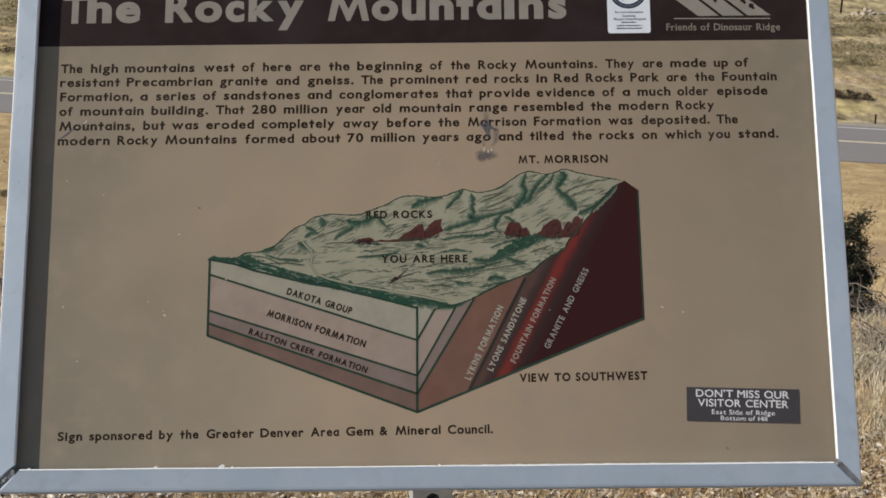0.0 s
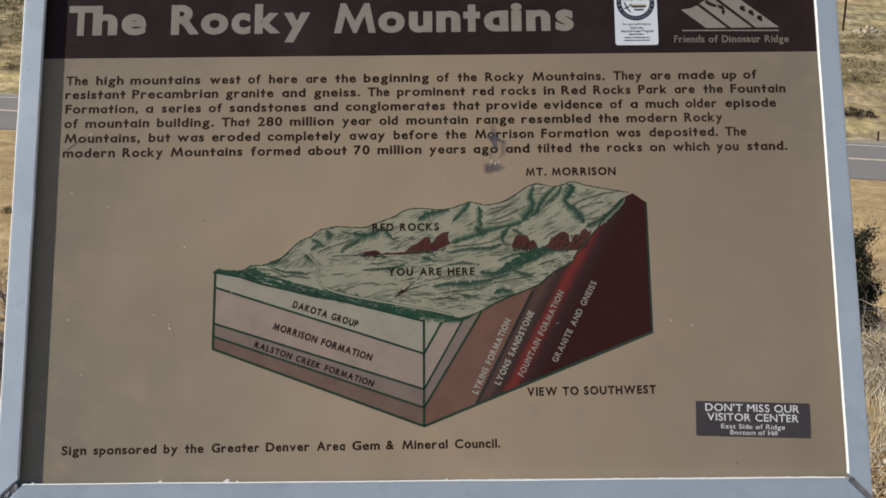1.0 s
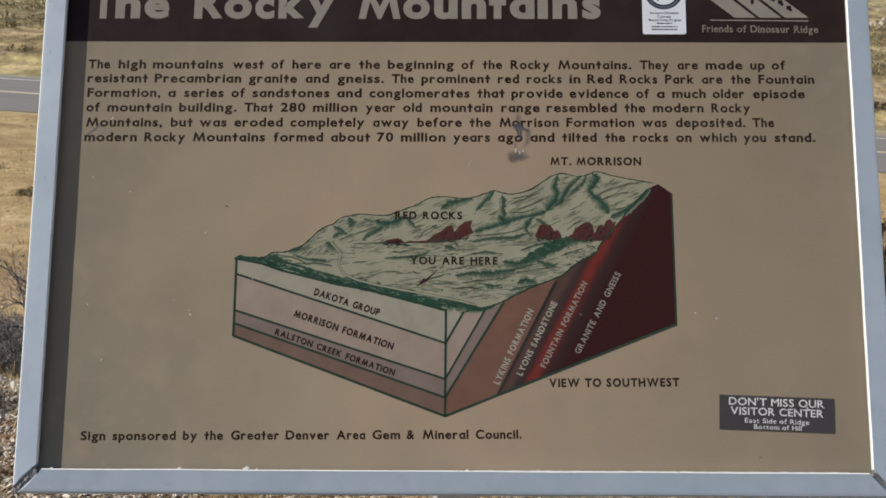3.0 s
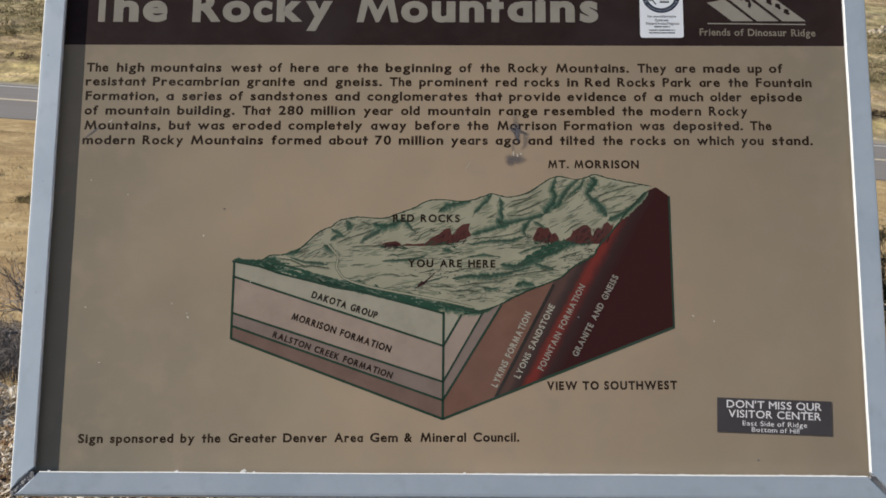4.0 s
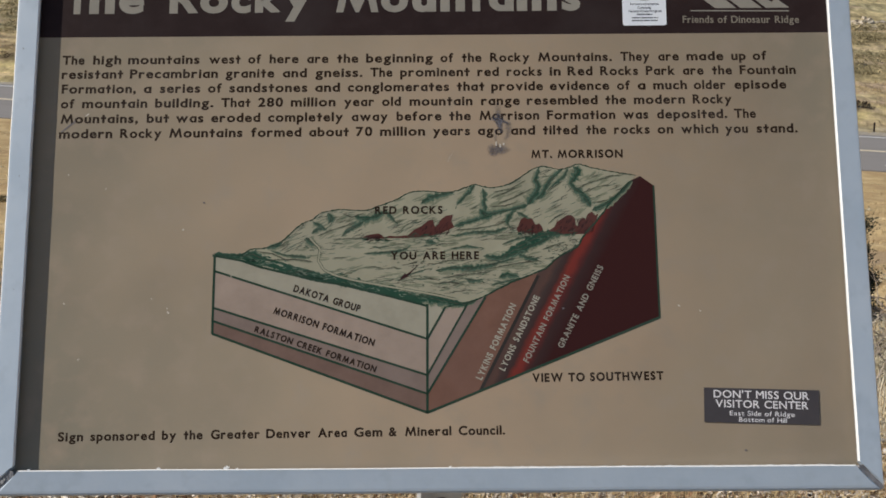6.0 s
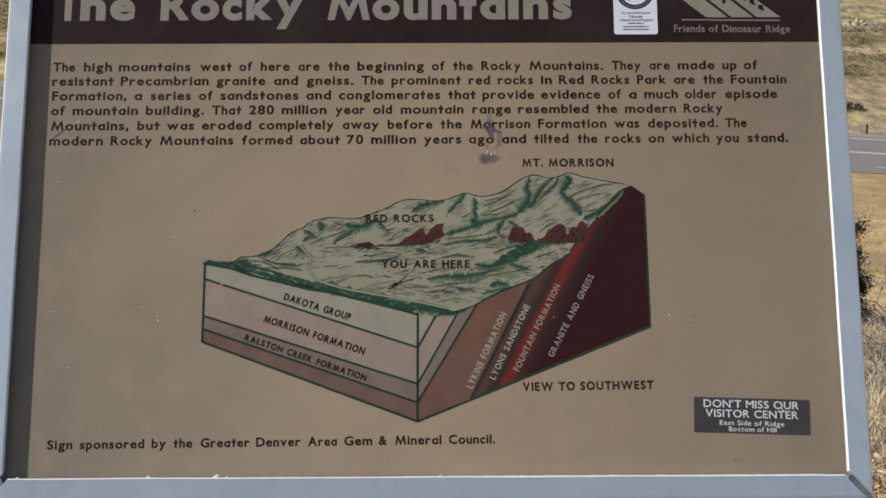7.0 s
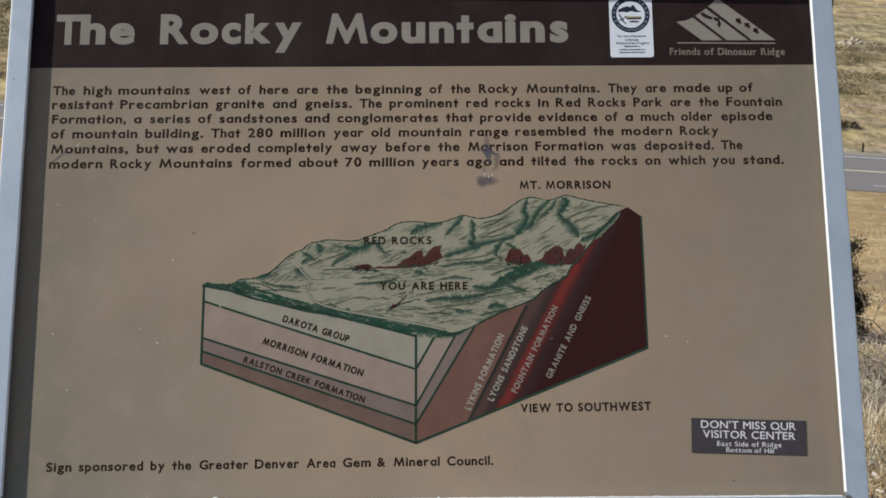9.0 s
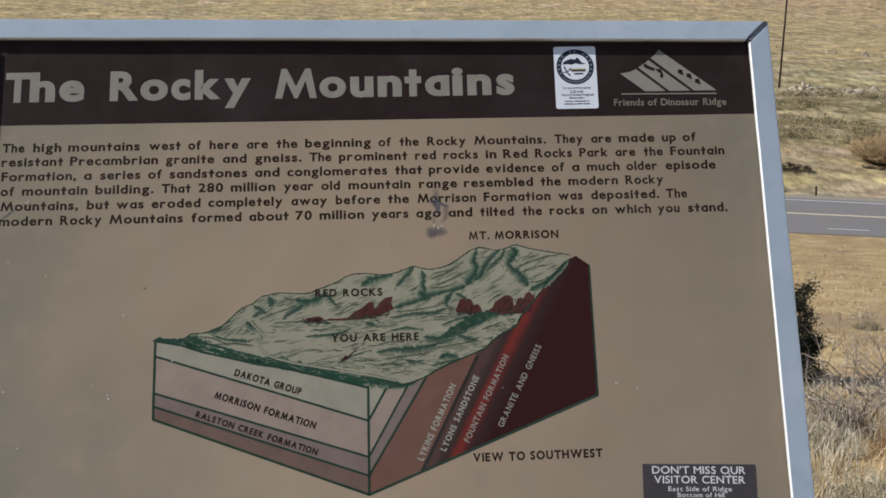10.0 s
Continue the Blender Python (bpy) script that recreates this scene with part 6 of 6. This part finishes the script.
def bare_shrub(x, y, size, stems, seed, thick=0.006, mat=TWIG, label="leafless grey-brown shrub of thin tangled twigs in dry grass"):
    """A shrub of bare branching stems, each a part of its own."""
    r = random.Random(seed)
    root = new("bare_shrub")
    root.location = (x, y, height(x, y))
    for i in range(stems):
        verts, faces = [], []
        a = r.uniform(0, 6.28)
        d = Vector((math.cos(a) * r.uniform(0.2, 1.1), math.sin(a) * r.uniform(0.2, 1.1), 1)).normalized()
        grow(r, verts, faces, Vector((r.gauss(0, 0.05), r.gauss(0, 0.05), -0.03)), d, size * r.uniform(0.4, 0.65), thick * r.uniform(0.6, 1.1), 3)
        raw("stem", verts, faces, mat).parent = root
    return tagged(root, label, "shrub", "bare shrubs on the slope")


for i, (x, y, s, n) in enumerate(((1.75, 3.35, 0.40, 9), (2.05, 3.75, 0.5, 10), (1.45, 3.05, 0.28, 7), (1.60, 4.2, 0.42, 8), (2.5, 4.3, 0.5, 8), (-1.72, 3.5, 0.27, 8), (-2.05, 3.95, 0.32, 8), (-1.6, 3.3, 0.18, 6), (-2.45, 4.6, 0.32, 7))):
    bare_shrub(x, y, s, n - 2, 100 + i, 0.0045)


for i, (x, y, size, stems) in enumerate(((-2.05, 4.4, 0.46, 5), (-2.75, 5.0, 0.5, 5), (2.25, 4.35, 0.56, 4), (2.02, 3.95, 0.42, 4))):
    if x < 0:
        bare_shrub(x, y, size, stems, 140 + i, 0.012, BRUSH, "leafless shrub with dark arching stems in dry brush")
    else:
        bare_shrub(x, y, size, stems, 140 + i, 0.0065)


def brush(r):
    x = r.uniform(-3.6, -1.3)
    y = pad_edge(x) + 0.12 + 1.35 * r.random()
    return None if noise.noise((x * 1.8, y * 1.8, 17.0)) < -0.18 else (x, y)


blades("dead_brush", 4600, brush, lambda r, x, y: (r.uniform(0.02, 0.11), r.uniform(0.0012, 0.003)), BRUSH, "low grey dead brush and twigs along the edge of the chips", 30, per=4, spread=0.05, lean=1.1)


def pad_rim(r):
    x = r.uniform(-2.9, -1.3) if r.random() < 0.7 else r.uniform(1.2, 2.4)
    return x, pad_edge(x) - 0.3 * r.random() + 0.08


scatter_flakes("wood_offcuts", 170, pad_rim, lambda r: r.uniform(0.025, 0.06), PALEWOOD, "larger bleached wood pieces at the rim of the chips", 52)


def juniper(x, y, h, rad, seed):
    r = random.Random(seed)
    root = new("juniper_bush")
    root.location = (x, y, height(x, y))
    tagged(root, "small dark green juniper bush in dry grass", "bush")
    verts, faces = [], []
    tips = []
    for i in range(62):
        a = r.uniform(0, 6.28)
        f = r.random()
        d = Vector((math.cos(a) * (1.1 - f), math.sin(a) * (1.1 - f), 0.5 + 1.3 * f)).normalized()
        p, rr = Vector((0, 0, -0.04)), 0.022
        ln = h * r.uniform(0.7, 1.05) if f > 0.5 else rad * r.uniform(0.8, 1.2)
        for k in range(6):
            n = p + d * ln / 6
            tube(verts, faces, p, n, rr, rr * 0.78)
            rr *= 0.78
            p = n
            d = (d + Vector((r.gauss(0, 0.15), r.gauss(0, 0.15), 0.06))).normalized()
            if k > 0:
                tips.append((p.copy(), d.copy()))
    trunk = raw("trunk", verts, faces, BARK)
    trunk.parent = root
    verts, faces = [], []
    for p, d in tips:
        for k in range(190):
            c = p + Vector((r.gauss(0, 0.027), r.gauss(0, 0.027), r.gauss(0.01, 0.028)))
            for q in range(4):
                e = (d * 0.7 + Vector((r.gauss(0, 0.7), r.gauss(0, 0.7), r.gauss(0.3, 0.6)))).normalized()
                s = e.orthogonal().normalized() * r.uniform(0.0018, 0.0036)
                ln = r.uniform(0.010, 0.022)
                b = len(verts)
                verts += [tuple(c - s), tuple(c + s), tuple(c + e * ln)]
                faces.append((b, b + 1, b + 2))
    crown = raw("crown", verts, faces, NEEDLES)
    crown.parent = root
    return root


juniper(2.38, 6.5, 0.72, 0.42, 5)


def twiggy_bush(name, x, y, h, w, n, mat, label, seed, base=0.017):
    """A dense bush of upright twigs seen far off."""
    r = random.Random(seed)
    root = new(name)
    root.location = (x, y, height(x, y))
    verts, faces, sv, sf = [], [], [], []
    for i in range(n):
        a, f = r.uniform(0, 6.28), math.sqrt(r.random())
        px, py = math.cos(a) * f * w * 0.5, math.sin(a) * f * w * 0.3
        hh = h * (1 - 0.5 * f * f) * r.uniform(0.6, 1.05)
        zb = height(x + px, y + py) - height(x, y) - 0.05
        p = Vector((px * 0.7, py * 0.7, zb))
        q = Vector((px + r.gauss(0, 0.12), py + r.gauss(0, 0.12), zb + hh * 0.55))
        tube(sv, sf, p, p.lerp(q, 0.8), base * 1.25, base * 0.7)
        for k in range(24):
            s = p.lerp(q, r.uniform(0.55, 1.0))
            e = s + Vector((r.gauss(0, 0.26), r.gauss(0, 0.26), hh * r.uniform(-0.05, 0.42)))
            tube(verts, faces, s, e, base * 0.45, base * 0.12)
    tagged(raw("stems", sv, sf, DARKSTEM), "dark stems", kind="stuff").parent = root
    raw("crown", verts, faces, mat).parent = root
    return tagged(root, label, "bush")


twiggy_bush("willow_bush", 19.0, 46.0, 1.75, 3.9, 520, WILLOW, "tan-brown leafless willow thicket beyond the road", 31)
twiggy_bush("willow_bush", 23.6, 46.5, 1.6, 4.0, 320, WILLOW, "tan-brown leafless willow thicket beyond the road", 32)


def scrub(name, count, place, size, seed, label, mat=SCRUB, leaves=22, fine=1.0):
    r = random.Random(seed)
    verts, faces = [], []
    while count > 0:
        p = place(r)
        if p is None:
            continue
        count -= 1
        x, y = p
        s = size(r, y)
        z = height(x, y)
        for k in range(leaves):
            a, f = r.uniform(0, 6.28), r.random()
            c = Vector((x + math.cos(a) * f * s, y + math.sin(a) * f * s, z + s * 0.75 * r.random() * (1 - f * 0.6)))
            e = Vector((r.gauss(0, 1), r.gauss(0, 1), r.gauss(0.5, 0.8))).normalized() * s * r.uniform(0.2, 0.42) * fine
            t = e.orthogonal().normalized() * s * r.uniform(0.07, 0.16) * fine
            b = len(verts)
            verts += [tuple(c - t), tuple(c + t), tuple(c + e)]
            faces.append((b, b + 1, b + 2))
    return tagged(raw(name, verts, faces, mat), label, "scrub", kind="stuff")


def scrub_far(r):
    y = 44 + 24 * r.random()
    x = r.uniform(-0.62, 0.62) * (y + 3)
    off = y - road_y(x) + 1.6 * noise.noise((x * 0.2, y * 0.2, 5.0))
    bank = 13 < off < 20.5 or 23.5 < off < 30.5
    if off < 10 or noise.noise((x * 0.07, y * 0.42, 3.0)) + 0.5 * noise.noise((x * 0.5, y * 0.5, 9.0)) < (-0.15 if bank else 0.32):
        return None
    return x, y


def scrub_hill(r):
    y = 62 + 130 * r.random() ** 1.5
    x = r.uniform(-0.6, 0.6) * y
    if noise.noise((x * 0.05, y * 0.12, 8.0)) < 0.1:
        return None
    return x, y


def scrub_slope(r):
    y = 8 + 22 * r.random()
    x = r.uniform(-0.6, 0.6) * (y + 3)
    return (x, y) if y < road_y(x) - 5 else None


scrub("scrub", 2200, scrub_far, lambda r, y: 0.14 + 0.42 * r.random() ** 1.6, 41, "grey-green sage scrub on the bank beyond the road", leaves=110, fine=0.5)
scrub("hill_scrub", 420, scrub_hill, lambda r, y: r.uniform(0.12, 0.36) * (0.6 + y / 150), 42, "sparse grey-green scrub on the far hillside", OLIVE, leaves=60, fine=0.6)
scrub("slope_scrub", 260, scrub_slope, lambda r, y: r.uniform(0.04, 0.12), 43, "scattered low green-grey weeds in the dry grass", SAGE)


# places for dark tufts that imitate the shade in the cut bank
def bank_weeds(r):
    x = r.uniform(-24, 26)
    if noise.noise((x * 0.35, 2.0, 2.0)) < -0.05 or (x < 12 and r.random() < 0.75):
        return None
    return x, road_y(x) + (8.1 if x < 16.5 else 9.6) + r.gauss(0, 0.16)


def verge_weeds(r):
    x = r.uniform(-24, 26)
    if noise.noise((x * 0.3, 9.0, 2.0)) < 0.05:
        return None
    return x, road_y(x) + 5.6 + abs(r.gauss(0, 0.3))


scrub("bank_weeds", 620, bank_weeds, lambda r, y: r.uniform(0.08, 0.2), 44, "dark tufts standing in for the shade in a cut of the bank", DARKSTEM)
scrub("verge_weeds", 420, verge_weeds, lambda r, y: r.uniform(0.07, 0.18), 45, "low olive weeds at the road verge")


def one_clump(x, y, w, h, n, mat, label, seed):
    """A low rounded tuft of fine upright stems and small leaves."""
    r = random.Random(seed)
    root = new("weed_clump")
    root.location = (x, y, height(x, y))
    verts, faces, sv, sf = [], [], [], []
    for i in range(n):
        a, f = r.uniform(0, 6.28), math.sqrt(r.random())
        px, py = math.cos(a) * f * w / 2, math.sin(a) * f * w / 2
        zb = height(x + px, y + py) - height(x, y) - 0.02
        p = Vector((px * 0.75, py * 0.75, zb))
        e = Vector((px + r.gauss(0, w * 0.08), py + r.gauss(0, w * 0.08), zb + h * (1 - 0.6 * f * f) * r.uniform(0.5, 1.05)))
        tube(sv, sf, p, e, w * 0.006, w * 0.003)
        for k in range(11):
            c = p.lerp(e, r.uniform(0.3, 1.0))
            d = Vector((r.gauss(0, 1), r.gauss(0, 1), r.gauss(0.4, 0.7))).normalized() * w * r.uniform(0.025, 0.06)
            t = d.orthogonal().normalized() * w * r.uniform(0.004, 0.009)
            b = len(verts)
            verts += [tuple(c - t), tuple(c + t), tuple(c + d)]
            faces.append((b, b + 1, b + 2))
    tagged(raw("stalk_tuft", sv, sf, mat), kind="stuff").parent = root
    tagged(raw("foliage", verts, faces, mat), kind="stuff").parent = root
    return tagged(root, label, "weed", "weed clumps")


for i, (x, y, w, h, mat, label) in enumerate(((-7.0, 16.6, 0.42, 0.2, DARKSTEM, "dark low weed clump in the dry grass"), (-5.3, 12.0, 0.34, 0.12, DARKSTEM, "dark low weed clump in the dry grass"),
                                              (-5.3, 13.7, 0.5, 0.12, SCRUB, "olive weed clump in the dry grass"), (4.22, 9.75, 0.26, 0.13, SCRUB, "small green weed clump in the dry grass"),
                                              (1.55, 3.2, 0.30, 0.16, SAGE, "pale grey sage clump beside the chips"), (1.95, 3.1, 0.34, 0.2, SAGE, "pale grey sage clump beside the chips"),
                                              (2.3, 3.2, 0.3, 0.2, SAGE, "pale grey sage clump beside the chips"), (2.45, 3.7, 0.36, 0.26, SAGE, "pale grey sage clump beside the chips"), (1.72, 3.6, 0.36, 0.24, SAGE, "pale grey sage clump beside the chips"), (2.15, 3.5, 0.36, 0.22, SAGE, "pale grey sage clump beside the chips"),
                                              (-1.80, 3.45, 0.3, 0.16, BRUSH, "grey dead brush clump beside the chips"), (-2.0, 3.75, 0.34, 0.22, BRUSH, "grey dead brush clump beside the chips"))):
    one_clump(x, y, w, h, 260, mat, label, 300 + i)


r = random.Random(77)
for i in range(44):
    x = r.uniform(1.2, 2.8) if i < 32 else r.uniform(-2.6, -1.35)
    y = pad_edge(x) + r.uniform(-0.35, 1.5)
    mat, label = r.choice(((SAGE, "pale grey sage clump beside the chips"), (WEED, "bleached straw weed clump beside the chips"), (WEED, "bleached straw weed clump beside the chips"),
                           (RUST, "rust-brown dead weed clump beside the chips"), (DARKSTEM, "dark dead weed clump beside the chips"))) if i < 32 else (BRUSH, "grey dead brush clump beside the chips")
    one_clump(x, y, r.uniform(0.12, 0.32), r.uniform(0.07, 0.2), 120, mat, label, 400 + i)


def by_the_pad(r):
    x = r.uniform(1.2, 2.6) if r.random() < 0.85 else r.uniform(-2.4, -1.3)
    return x, r.uniform(2.9, 4.2)


scatter_flakes("fallen_leaves", 320, by_the_pad, lambda r: r.uniform(0.012, 0.028), RUST, "dry rust-brown leaves caught among the weeds", 51)


# ------------------------------------------------------------------ rubble, pole, marker
def rock(x, y, s, seed):
    r = random.Random(seed)
    bm = bmesh.new()
    bmesh.ops.create_icosphere(bm, subdivisions=2, radius=1)
    for v in bm.verts:
        n = v.co.normalized()
        k = 1 + 0.9 * noise.noise(n * 1.7 + Vector((seed * 3.1, 0, 0))) + 0.35 * noise.noise(n * 5 + Vector((0, seed * 1.7, 0)))
        v.co = Vector((n.x * k, n.y * k * 0.8, max(-0.4, n.z * k * r.uniform(0.75, 0.95))))
    bmesh.ops.transform(bm, matrix=Matrix.Rotation(r.uniform(0, 6.28), 4, "Z") @ Matrix.Rotation(r.uniform(-0.3, 0.5), 4, "X") @ Matrix.Diagonal((s * r.uniform(0.8, 1.5), s, s, 1)), verts=bm.verts)
    ob = mesh_object("rock", bm, ROCK)
    ob.location = (x, y, height(x, y) + s * 0.15)
    return tagged(ob, "pale angular boulder in a rubble row on the hillside", "rock", "rubble row")


r = random.Random(8)
for i in range(150):
    x = r.uniform(-34, 40)
    if i < 44:
        x = r.uniform(21.5, 30)
    if i > 115:      # a second row, further up
        rock(r.uniform(29.5, 44), 87 + r.gauss(0, 1.5), 0.1 + 0.34 * r.random() ** 2, i)
    else:
        rock(x + 0.8 * math.sin(x * 2.1), 69.8 + r.gauss(0, 1.1), 0.06 + 0.24 * r.random() ** 2.0, i)

pole = new("utility_pole")
px, py = 21.45, 70.6
pole.location = (px, py, height(px, py))
tagged(pole, "thin dark wooden utility pole on the grassy hillside", "utility pole")
bm = bmesh.new()
bmesh.ops.create_cone(bm, cap_ends=True, segments=10, radius1=0.058, radius2=0.048, depth=10.5, matrix=Matrix.Translation((0, 0, 5.0)))
part("shaft", bm, POLE, pole, "", Matrix.Rotation(radians(3.5), 4, "Y"), smooth=True)

bm = bmesh.new()
box(bm, -0.03, 0.03, -0.02, 0.02, -0.1, 0.34, 0.01)
marker = mesh_object("marker_post", bm, POLE)
mx, my = 13.85, 40.5
marker.location = (mx, my, height(mx, my))
tagged(marker, "short dark marker post on the far road verge", "marker post")
